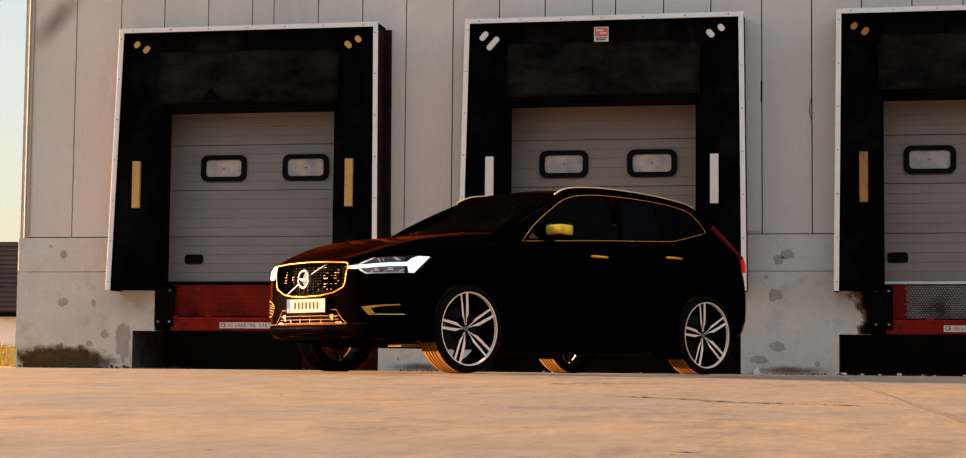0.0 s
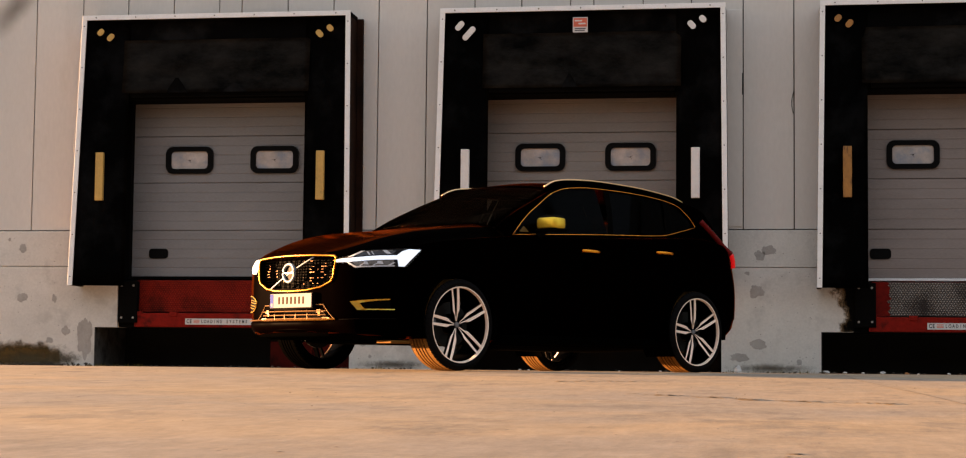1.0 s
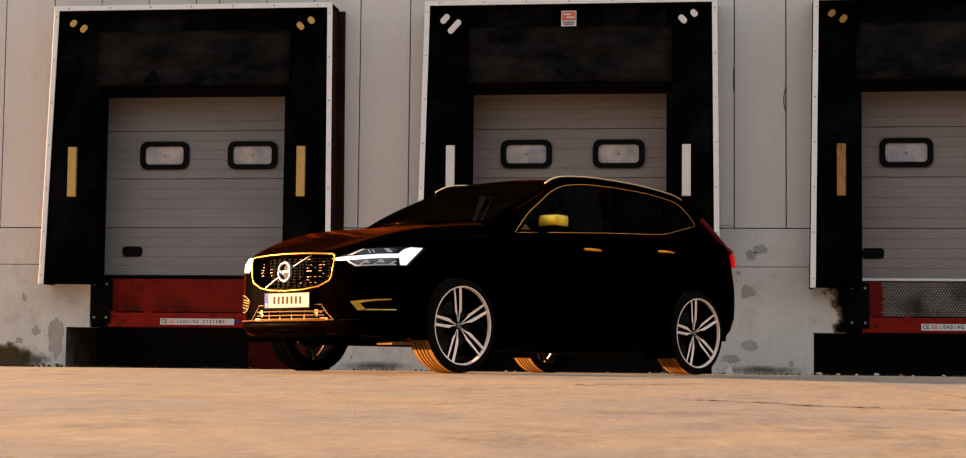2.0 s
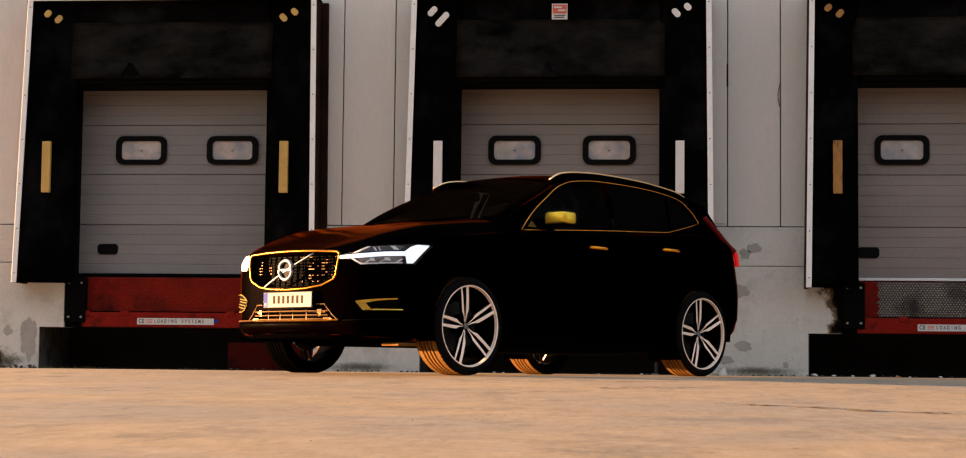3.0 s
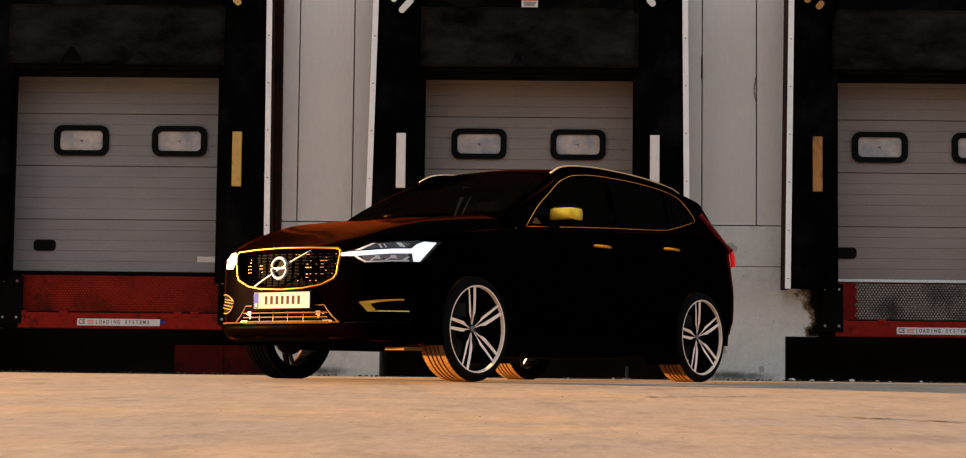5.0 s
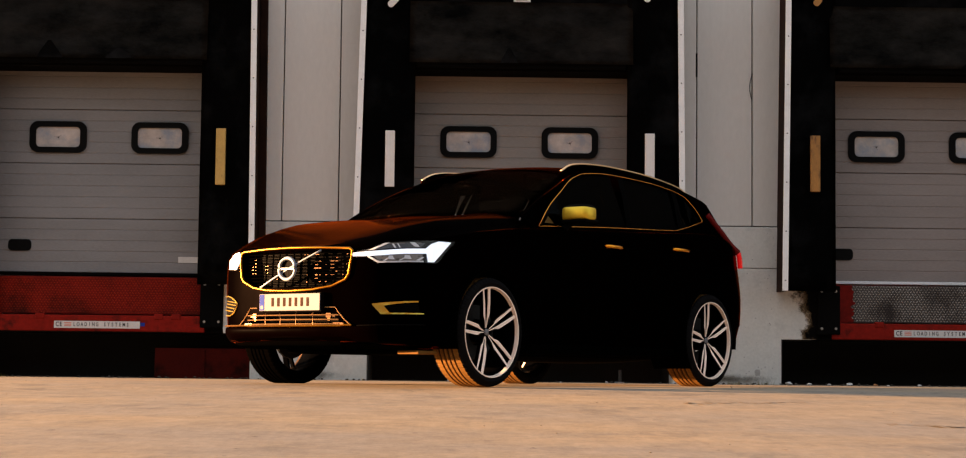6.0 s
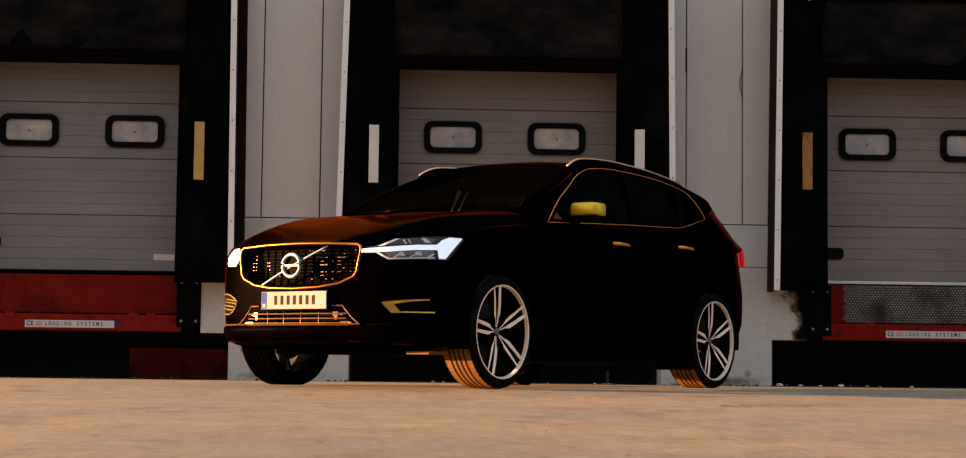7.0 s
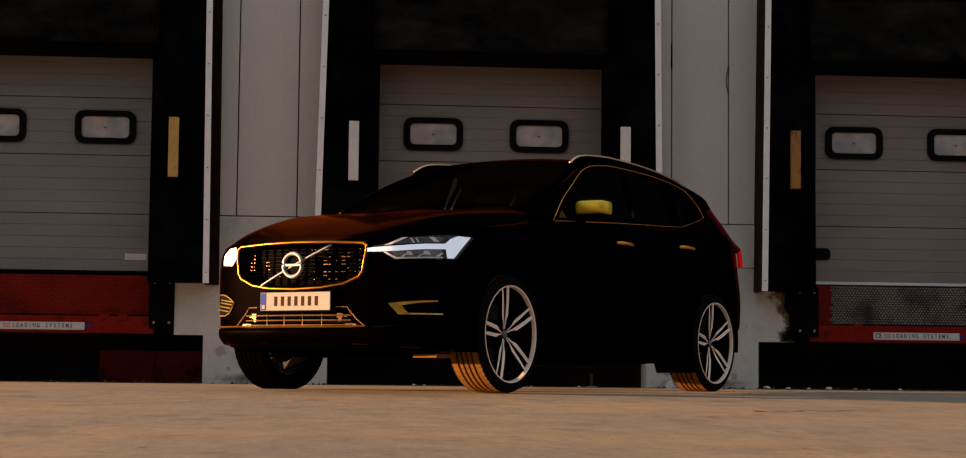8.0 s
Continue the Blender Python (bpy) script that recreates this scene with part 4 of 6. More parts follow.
bm = lofted([[(-3.29 - 0.03 * (1 - u * u), u * 0.66, 1.50) for u in (-1, -0.5, 0, 0.5, 1)], [(-3.50 - 0.10 * (1 - u * u), u * 0.74, 1.15) for u in (-1, -0.5, 0, 0.5, 1)]])[0]
bmesh.ops.solidify(bm, geom=list(bm.faces), thickness=0.01)
part("rear_window", bm, M["glass_dark"], car, smooth=True)
for s in (-1, 1):
    rail = smooth_line([(-1.24, s * 0.655, 1.585), (-1.33, s * 0.648, 1.628), (-1.44, s * 0.642, 1.655), (-1.62, s * 0.637, 1.672), (-1.9, s * 0.632, 1.681), (-2.3, s * 0.628, 1.671), (-2.6, s * 0.625, 1.653), (-2.95, s * 0.62, 1.615), (-3.1, s * 0.62, 1.575)], 5)
    rows = []
    for p in rail:                         # a solid fin that stands on the roof all along
        foot = -0.055
        rows.append([p + Vector(q) for q in ((0, 0.016, foot), (0, 0.014, -0.006), (0, 0.009, 0.004), (0, 0.0, 0.007), (0, -0.009, 0.004), (0, -0.014, -0.006), (0, -0.016, foot))])
    bm, vs = lofted(rows, close=True)
    bm.faces.new(vs[0][::-1])
    bm.faces.new(vs[-1])
    bmesh.ops.recalc_face_normals(bm, faces=bm.faces)
    bar = part("roof_rail", bm, M["paint"], car, "black roof rail with a highlight painted along its top", smooth=True)
    # thin bright rod: the rail's highlight built as a part
    part("rail_edge", tube([p + Vector((0, s * 0.004, 0.006)) for p in rail], 0.0085, sides=6), M["rail"], bar, "highlight painted along the rail", smooth=True)
    # door handles
    for a in (-1.52, -2.475):
        c = 1.034 if a > -2 else 1.066
        b = 0.952 if a > -2 else 0.962
        part("door_handle", tube(smooth_line([(a + 0.098, s * (b - 0.02), c), (a + 0.08, s * (b + 0.012), c), (a, s * (b + 0.02), c - 0.001), (a - 0.08, s * (b + 0.012), c - 0.003), (a - 0.098, s * (b - 0.02), c - 0.004)], 4), 0.013, sides=8), M["handle"], car, "silver door handle, orange sun glow painted in", smooth=True)
    # mirrors
    bm = bmesh.new()
    bmesh.ops.create_uvsphere(bm, u_segments=24, v_segments=14, radius=1.0)
    for v in bm.verts:
        x, y, z = v.co
        f = lambda q, e: math.copysign(abs(q) ** e, q)
        v.co = (-0.98 + 0.080 * f(x, 0.6), s * (0.995 + 0.118 * f(y, 0.38)), 1.241 + 0.052 * f(z, 0.36) - 0.006 * y * y)
    shellm = part("door_mirror", bm, M["mirror_cap"], car, "silver capped door mirror, golden glow painted in", smooth=True)
    bm = bmesh.new()
    bmesh.ops.create_uvsphere(bm, u_segments=24, v_segments=14, radius=1.0)
    for v in bm.verts:
        x, y, z = v.co
        v.co = (-0.985 + 0.074 * f(x, 0.6), s * (0.996 + 0.110 * f(y, 0.42)), 1.250 + 0.058 * f(z, 0.45) - 0.006 * y * y)
    part("mirror_shell", bm, M["plastic"], shellm, "black mirror shell", smooth=True)
    part("mirror_foot", tube(smooth_line([(-0.93, s * 0.90, 1.13), (-0.95, s * 0.93, 1.165), (-0.97, s * 0.96, 1.19)], 4), 0.026, sides=8), M["plastic"], shellm, "black mirror arm", smooth=True)
    part("mirror_base", box(-1.075, -0.90, *sorted((s * 0.885, s * 1.105)), 1.172, 1.196, 0.010), M["plastic"], shellm, "black lower mirror shell")
    # sail panel with its yellowish glint put into the colour
    part("sail_panel", side_sheet([[(-0.74, 1.165), (-0.80, 1.215), (-0.845, 1.165)]], s, 0.001, 0.003), M["sail"], shellm, "small panel before the mirror, a bronze glint painted in")
    # tail lamps
    path = [(-3.16, s * 0.80, 1.40), (-3.30, s * 0.845, 1.27), (-3.40, s * 0.885, 1.16), (-3.452, s * 0.925, 1.10), (-3.475, s * 0.925, 1.04), (-3.48, s * 0.926, 0.975)]
    lamp = part("tail_lamp", tube(smooth_line(path[:4], 5), 0.026, sides=8, flat=0.6), M["red_dark"], car, "dark red tail lamp", smooth=True)
    part("lamp_block", tube(smooth_line(path[3:], 4), 0.021, sides=10), M["lens_red"], lamp, "glowing red lamp block", smooth=True)
    # sill and arch cladding
    part("sill", box(-2.40, -0.46, *sorted((s * 0.80, s * 0.945)), 0.225, 0.30, 0.02), M["soot_plastic"], car, "matt black sill")
    if s > 0:
        # the tread's orange paints the deflector as sunlit
        part("air_deflector", box(0.40, 0.60, 0.62, 0.80, 0.212, 0.236, 0.006), M["tread"], car, "low air deflector with orange sunlight painted in")

# grille
OUT = [(-0.462, 0.896), (-0.25, 0.905), (0.0, 0.909), (0.25, 0.905), (0.462, 0.896), (0.482, 0.880), (0.484, 0.845), (0.466, 0.725), (0.445, 0.693), (0.345, 0.650), (0.2, 0.629), (0.0, 0.622), (-0.2, 0.629), (-0.345, 0.650), (-0.445, 0.693), (-0.466, 0.725), (-0.484, 0.845), (-0.482, 0.880)]
frame_line = []
for (b0, c0), (b1, c1) in zip(OUT, OUT[1:] + OUT[:1]):
    frame_line += [on_front(b0 + (b1 - b0) * i / 4, c0 + (c1 - c0) * i / 4, 0.004) for i in range(4)]
grille = part("grille_frame", tube(frame_line, 0.0092, closed=True, sides=10), M["chrome"], car, "bright bevelled grille frame, orange glow painted in", smooth=True)
for k in range(11):
    c = 0.648 + k * 0.0225
    w = float(np.interp(c, [0.64, 0.675, 0.70, 0.82, 0.9], [0.36, 0.45, 0.475, 0.497, 0.48]))
    line = [on_front(-w + 2 * w * i / 20, c, -0.030) for i in range(21)]
    part("grille_bar", tube(line, 0.0042, sides=6), M["soot_plastic"], grille)
for k in range(15):
    b = -0.455 + k * 0.065
    if abs(b) < 0.46:
        line = [on_front(b, 0.65 + 0.235 * i / 4, -0.036) for i in range(5)]
        part("grille_upright", tube(line, 0.005, sides=6), M["soot_plastic"], grille)
rnd = random.Random(11)
for k in range(10):
    c = 0.659 + k * 0.0225
    for b, w, share in ((-0.40, 0.006, 0.45), (-0.375, 0.006, 0.75), (-0.26, 0.005, 0.65), (-0.24, 0.004, 0.35), (-0.145, 0.005, 0.5), (0.10, 0.004, 0.5), (0.125, 0.006, 0.6), (0.205, 0.015, 0.85), (0.235, 0.010, 0.5), (0.285, 0.006, 0.55), (0.33, 0.015, 0.8), (0.36, 0.008, 0.45), (0.405, 0.005, 0.6), (0.43, 0.004, 0.35)):
        if 0.675 < c < 0.875 and rnd.random() < share * (1.0 if 0.71 < c < 0.83 else 0.55):
            u = w * rnd.uniform(0.6, 1.15)
            h = rnd.choice((0.0012, 0.0018, 0.0028))
            part("grille_stud", front_plate([(b - u, c - h), (b + u, c - h), (b + u, c + h), (b - u, c + h)], -0.036, -0.031), M["stud_trim"], grille)
part("grille_back", front_plate([(-0.47, 0.885), (0.47, 0.885), (0.485, 0.82), (0.45, 0.70), (0.33, 0.648), (-0.33, 0.648), (-0.45, 0.70), (-0.485, 0.82)], -0.099, -0.085, 6), M["plastic"], grille)
part("emblem_bar", tube([on_front(-0.262 + 0.524 * i / 12, 0.648 + 0.238 * i / 12, 0.010) for i in range(13)], 0.0068, sides=8), M["emblem"], grille, "slanting silver bar", smooth=True)
ringl = [on_front(0.071 * math.cos(2 * math.pi * k / 32), 0.768 + 0.071 * math.sin(2 * math.pi * k / 32), 0.022) for k in range(32)]
emblem = part("emblem", tube(ringl, 0.012, closed=True, sides=8), M["emblem"], grille, "plain round silver emblem ring", smooth=True)
part("emblem_band", front_plate([(-0.06, 0.762), (0.06, 0.762), (0.06, 0.775), (-0.06, 0.775)], 0.012, 0.024, 3), M["emblem"], emblem)
part("emblem_disc", front_plate([(0.062 * math.cos(2 * math.pi * k / 24), 0.768 + 0.062 * math.sin(2 * math.pi * k / 24)) for k in range(24)], 0.0, 0.013), M["alloy_dark"], emblem)

# number plate
plate = part("number_plate", box(0.986, 0.993, -0.254, 0.283, 0.492, 0.603, 0.002), M["plate"], car, "white plate with brown bars and a blue band")
part("plate_band", box(0.9931, 0.9942, -0.251, -0.209, 0.495, 0.600), M["blue"], plate)
part("plate_badge", box(0.9943, 0.9948, -0.242, -0.218, 0.503, 0.527), M["plate"], plate)
for k in range(7):
    b = -0.148 + k * 0.052
    part("plate_bar", box(0.9931, 0.9945, b + 0.003, b + 0.026, 0.520, 0.578), M["plate_red"], plate)
part("plate_holder", box(0.945, 0.9855, -0.262, 0.291, 0.484, 0.610, 0.004), M["plastic"], plate)

# lower intake with bright slats, and the bumper lip
lower = part("lower_intake", front_plate([(-0.36, 0.47), (0.36, 0.47), (0.42, 0.398), (-0.42, 0.398)], -0.099, -0.085, 6), M["plastic"], car, "open lower intake with thin slats")
for c in (0.462, 0.432, 0.403):
    part("slat", tube([on_front(-0.40 + 0.8 * i / 20, c, 0.004) for i in range(21)], 0.0042, sides=6), M["dim"], lower)
for b in (-0.21, -0.07, 0.07, 0.21):
    part("slat_upright", tube([on_front(b, 0.395 + 0.08 * i / 3, 0.006) for i in range(4)], 0.0026, sides=6), M["stud_trim"], lower)
for s in (-1, 1):
    block = part("intake_block", front_plate([(s * 0.31, 0.446), (s * 0.345, 0.446), (s * 0.345, 0.474), (s * 0.31, 0.474)], -0.02, 0.006), M["stud_trim"], lower, "tan sensor block")
    part("block_tab", front_plate([(s * 0.345, 0.452), (s * 0.375, 0.452), (s * 0.365, 0.466), (s * 0.345, 0.466)], -0.02, 0.002), M["stud_trim"], block)
    part("block_tab", front_plate([(s * 0.318, 0.425), (s * 0.337, 0.425), (s * 0.337, 0.446), (s * 0.318, 0.446)], -0.02, 0.0), M["dim"], block)
    part("intake_ledge", front_plate([(s * 0.36, 0.398), (s * 0.44, 0.398), (s * 0.425, 0.412), (s * 0.36, 0.412)], -0.02, 0.002), M["stud_trim"], lower)
    part("intake_trim", tube([on_front(s * b, c, 0.004) for b, c in ((0.30, 0.512), (0.375, 0.512), (0.40, 0.48), (0.44, 0.435), (0.485, 0.396))], 0.0042, sides=6), M["dim"], lower)
part("lip_trim", tube([on_front(-0.66 + 1.15 * i / 24, 0.392 + (0.004 if abs(-0.66 + 1.15 * i / 24) > 0.42 else 0), 0.006) for i in range(25)], 0.0060, sides=6), M["chrome"], lower, "thin bright bumper line, orange glow painted in")
rows = [[on_front(-0.72 + 1.36 * i / 40, c - 0.012 * (abs(i - 20) / 20) ** 2 * (c < 0.3), d * min(1.0, (41 - i) / 10) - 0.004 * (i < 4)) for i in range(41)] for c, d in ((0.390, -0.006), (0.382, 0.003), (0.36, 0.007), (0.335, 0.005), (0.312, -0.006), (0.296, -0.026))]
part("bumper_lip", lofted(rows)[0], M["lip"], car, "black bumper lip", smooth=True)
rows = [[on_front(-0.62 + 1.0 * i / 24, c, d) for i in range(25)] for c, d in ((0.312, -0.03), (0.272, -0.045), (0.262, -0.08))]
part("air_dam", lofted(rows)[0], M["soot_plastic"], car, "matt black air dam", smooth=True)

# fog trims and headlights; the far ones are shaped to fit the camera's view
outer = smooth_line([(0.80, 0.557, 0), (0.705, 0.546, 0), (0.61, 0.533, 0)], 4) + smooth_line([(0.62, 0.516, 0), (0.66, 0.466, 0)], 3) + smooth_line([(0.70, 0.467, 0), (0.815, 0.471, 0)], 4)
inner = smooth_line([(0.80, 0.548, 0), (0.72, 0.533, 0), (0.675, 0.521, 0)], 4) + smooth_line([(0.681, 0.511, 0), (0.70, 0.478, 0)], 3) + smooth_line([(0.72, 0.477, 0), (0.815, 0.478, 0)], 4)
rows = [[on_front(p.x, p.y, 0.0) for p in outer], [on_front(p.x, p.y, 0.010) for p in outer], [on_front(p.x, p.y, 0.008) for p in inner], [on_front(p.x, p.y, -0.004) for p in inner]]
fog = part("fog_trim", lofted(rows)[0], M["satin"], car, "bright hooked bumper trim, golden glow painted in")
part("vent_back", front_plate([(0.68, 0.520), (0.80, 0.543), (0.805, 0.480), (0.705, 0.480)], -0.01, 0.003, 3), M["plastic"], fog)
for c in (0.492, 0.507, 0.522):
    part("vent_slat", tube([on_front(0.70 + 0.10 * i / 4, c, 0.004) for i in range(5)], 0.003, sides=6), M["plastic"], fog)
vent = part("fog_trim", tube([on_front(b, c, 0.006) for b, c in ((-0.66, 0.598), (-0.615, 0.600), (-0.57, 0.588), (-0.53, 0.566), (-0.508, 0.547), (-0.525, 0.510), (-0.55, 0.480), (-0.59, 0.465), (-0.65, 0.468))], 0.0042, sides=6), M["satin"], car, "bright hooked vent surround, golden glow painted in")
part("vent_back", front_plate([(-0.66, 0.596), (-0.60, 0.596), (-0.53, 0.562), (-0.512, 0.547), (-0.55, 0.484), (-0.65, 0.470)], -0.01, 0.003, 3), M["plastic"], vent)
for c, b0 in ((0.492, -0.553), (0.513, -0.538), (0.534, -0.522), (0.552, -0.516)):
    part("vent_slat", tube([on_front(b0 - 0.12 * i / 4, c + 0.004 * i, 0.005) for i in range(5)], 0.0034, sides=6), M["satin"], vent)
for s in (-1, 1):
    part("bumper_crease", tube([on_front(s * (0.52 + 0.30 * i / 8), 0.392 + 0.01 * i / 8, 0.002) for i in range(9)], 0.004, sides=6), M["plastic"], car)
    if s < 0:
        lamp = part("headlight", front_plate([(-0.490, 0.868), (-0.515, 0.900), (-0.57, 0.892), (-0.62, 0.85), (-0.62, 0.780), (-0.53, 0.776), (-0.492, 0.82)], -0.03, 0.001, 4), M["lamp_bowl"], car, "far headlight with a glowing plate for its glare")
        # glowing plate added to paint the far lamp's glare
        part("projector", front_plate([(-0.494, 0.866), (-0.516, 0.896), (-0.565, 0.888), (-0.612, 0.845), (-0.612, 0.784), (-0.53, 0.780), (-0.500, 0.822)], 0.0015, 0.005, 4), M["led"], lamp, "glowing white plate for the lamp's glare")
        continue
    lamp = part("headlight", front_plate([(s * b, c) for b, c in ((0.492, 0.868), (0.60, 0.893), (0.665, 0.929), (0.76, 0.944), (0.83, 0.955), (0.868, 0.952), (0.84, 0.812), (0.80, 0.806), (0.638, 0.796), (0.578, 0.836), (0.492, 0.838))], -0.03, 0.002, 4), M["lamp_bowl"], car, "headlight with a glowing white sideways T")
    part("light_bar", front_plate([(s * b, c) for b, c in ((0.490, 0.843), (0.490, 0.864), (0.57, 0.872), (0.65, 0.879), (0.815, 0.901), (0.828, 0.932), (0.842, 0.953), (0.866, 0.951), (0.838, 0.814), (0.825, 0.813), (0.819, 0.868), (0.65, 0.847), (0.56, 0.842))], 0.0025, 0.010, 3), M["led"], lamp, "glowing white light bar")
    part("lower_lens", front_plate([(s * b, c) for b, c in ((0.615, 0.842), (0.72, 0.852), (0.808, 0.862), (0.810, 0.818), (0.72, 0.810), (0.648, 0.806))], 0.0022, 0.006, 3), M["lens_grey"], lamp)
    part("lens_edge", front_plate([(s * b, c) for b, c in ((0.575, 0.840), (0.590, 0.842), (0.648, 0.808), (0.72, 0.811), (0.812, 0.820), (0.812, 0.812), (0.72, 0.802), (0.640, 0.797))], 0.0062, 0.009, 2), M["reflector"], lamp, "pale lens edge")
    part("lens_edge", front_plate([(s * b, c) for b, c in ((0.575, 0.880), (0.60, 0.892), (0.665, 0.928), (0.69, 0.930), (0.672, 0.918), (0.615, 0.886))], 0.003, 0.007, 2), M["reflector"], lamp, "pale lens edge")
    part("upper_lens", front_plate([(s * b, c) for b, c in ((0.625, 0.886), (0.678, 0.918), (0.75, 0.932), (0.812, 0.938), (0.800, 0.906), (0.72, 0.895))], 0.0022, 0.005, 3), M["lens_dim"], lamp)
    for b0, c0, w in ((0.715, 0.909, 0.004), (0.735, 0.912, 0.0025), (0.790, 0.922, 0.007)):
        part("reflector", front_plate([(s * (b0 - w), c0 - 0.011), (s * (b0 + w), c0 - 0.011), (s * (b0 + w - 0.014), c0 + 0.016), (s * (b0 - w - 0.014), c0 + 0.015)], 0.0052, 0.008), M["reflector"], lamp)
    part("lens_rib", front_plate([(s * 0.685, 0.921), (s * 0.80, 0.934), (s * 0.80, 0.939), (s * 0.69, 0.927)], 0.0052, 0.008, 2), M["lens_grey"], lamp)
    for b0, c0, w, slope in ((0.672, 0.822, 0.006, 0.020), (0.705, 0.834, 0.012, -0.010), (0.738, 0.826, 0.004, 0.022), (0.768, 0.840, 0.011, -0.006), (0.796, 0.832, 0.005, 0.012)):
        part("reflector", front_plate([(s * (b0 - w), c0 - 0.011), (s * (b0 + w), c0 - 0.012), (s * (b0 + w + slope), c0 + 0.012), (s * (b0 - 0.3 * w + slope), c0 + 0.012)], 0.0062, 0.008), M["reflector"], lamp)
    for b0, b1, c0 in ((0.66, 0.80, 0.8385), (0.655, 0.735, 0.814)):
        part("lens_rib", front_plate([(s * b0, c0), (s * b1, c0 + 0.008), (s * b1, c0 + 0.013), (s * b0, c0 + 0.005)], 0.0064, 0.0085), M["lamp_bowl"], lamp)
    part("lamp_cover", front_plate([(s * b, c) for b, c in ((0.488, 0.870), (0.60, 0.896), (0.665, 0.932), (0.76, 0.947), (0.83, 0.958), (0.872, 0.954), (0.843, 0.808), (0.80, 0.802), (0.636, 0.792), (0.575, 0.833), (0.488, 0.835))], 0.013, 0.015, 4), M["lamp_glass"], lamp)

# interior
def ribbon_bar(top, foot, half):
    """A flat strip from top to foot, as wide as twice half, facing forward."""
    bm = bmesh.new()
    rows = [[bm.verts.new((p[0] + d, p[1] + w, p[2])) for d, w in ((0, -half), (0, half), (-0.004, half), (-0.004, -half))] for p in (top, foot)]
    for k in range(4):
        bm.faces.new((rows[0][k], rows[0][(k + 1) % 4], rows[1][(k + 1) % 4], rows[1][k]))
    bm.faces.new(rows[0])
    bm.faces.new(rows[1][::-1])
    bmesh.ops.recalc_face_normals(bm, faces=bm.faces)
    return bm


part("dashboard", box(-0.98, -0.585, -0.76, 0.76, 1.0, 1.13, 0.05), M["trim_in"], car)
wheel_pts = [Vector((-1.02 + 0.07 * math.sin(t) * -1, 0.36 + 0.18 * math.cos(t), 1.12 + 0.165 * math.sin(t))) for t in (2 * math.pi * k / 24 for k in range(24))]
part("steering_wheel", tube(wheel_pts, 0.014, closed=True), M["trim_in"], car)
part("rear_view_mirror", box(-1.0, -0.97, -0.11, 0.11, 1.42, 1.49, 0.012), M["trim_in"], car)
for b in (-0.36, 0.36):
    bm = box(-1.82, -1.68, b - 0.24, b + 0.24, 1.0, 1.33, 0.05)
    seat = part("seat_back", bm, M["seat"], car, "dark leather seat back")
    part("headrest", box(-1.84, -1.73, b - 0.13, b + 0.13, 1.35, 1.50, 0.04), M["seat"], seat)
# tan strip added to stand for a streak of light at the pillar
part("belt", ribbon_bar((-1.615, 0.745, 1.455), (-1.620, 0.790, 1.345), 0.007), M["belt"], car, "tan strip added for a light streak at the door pillar")
rear_seat = part("rear_bench", box(-2.72, -2.56, -0.64, 0.64, 1.0, 1.28, 0.05), M["seat"], car, "dark leather rear bench")
for b in (-0.4, 0.4):
    part("headrest", box(-2.72, -2.62, b - 0.13, b + 0.13, 1.29, 1.42, 0.04), M["seat"], rear_seat)


# wheels
def lathe(profile, n, wobble=None):
    """Turns a profile of radius and offset round the wheel's axle."""
    rows = []
    for k in range(n):
        t = 2 * math.pi * k / n
        rows.append([((r + (wobble(k, i) if wobble else 0)) * math.cos(t), y, (r + (wobble(k, i) if wobble else 0)) * math.sin(t)) for i, (r, y) in enumerate(profile)])
    bm = bmesh.new()
    vs = [[bm.verts.new(p) for p in r] for r in rows]
    for k in range(n):
        a, b = vs[k], vs[(k + 1) % n]
        for i in range(len(profile) - 1):
            bm.faces.new((a[i], a[i + 1], b[i + 1], b[i]))
    bmesh.ops.recalc_face_normals(bm, faces=bm.faces)
    return bm


RO, RI = 0.369, 0.303


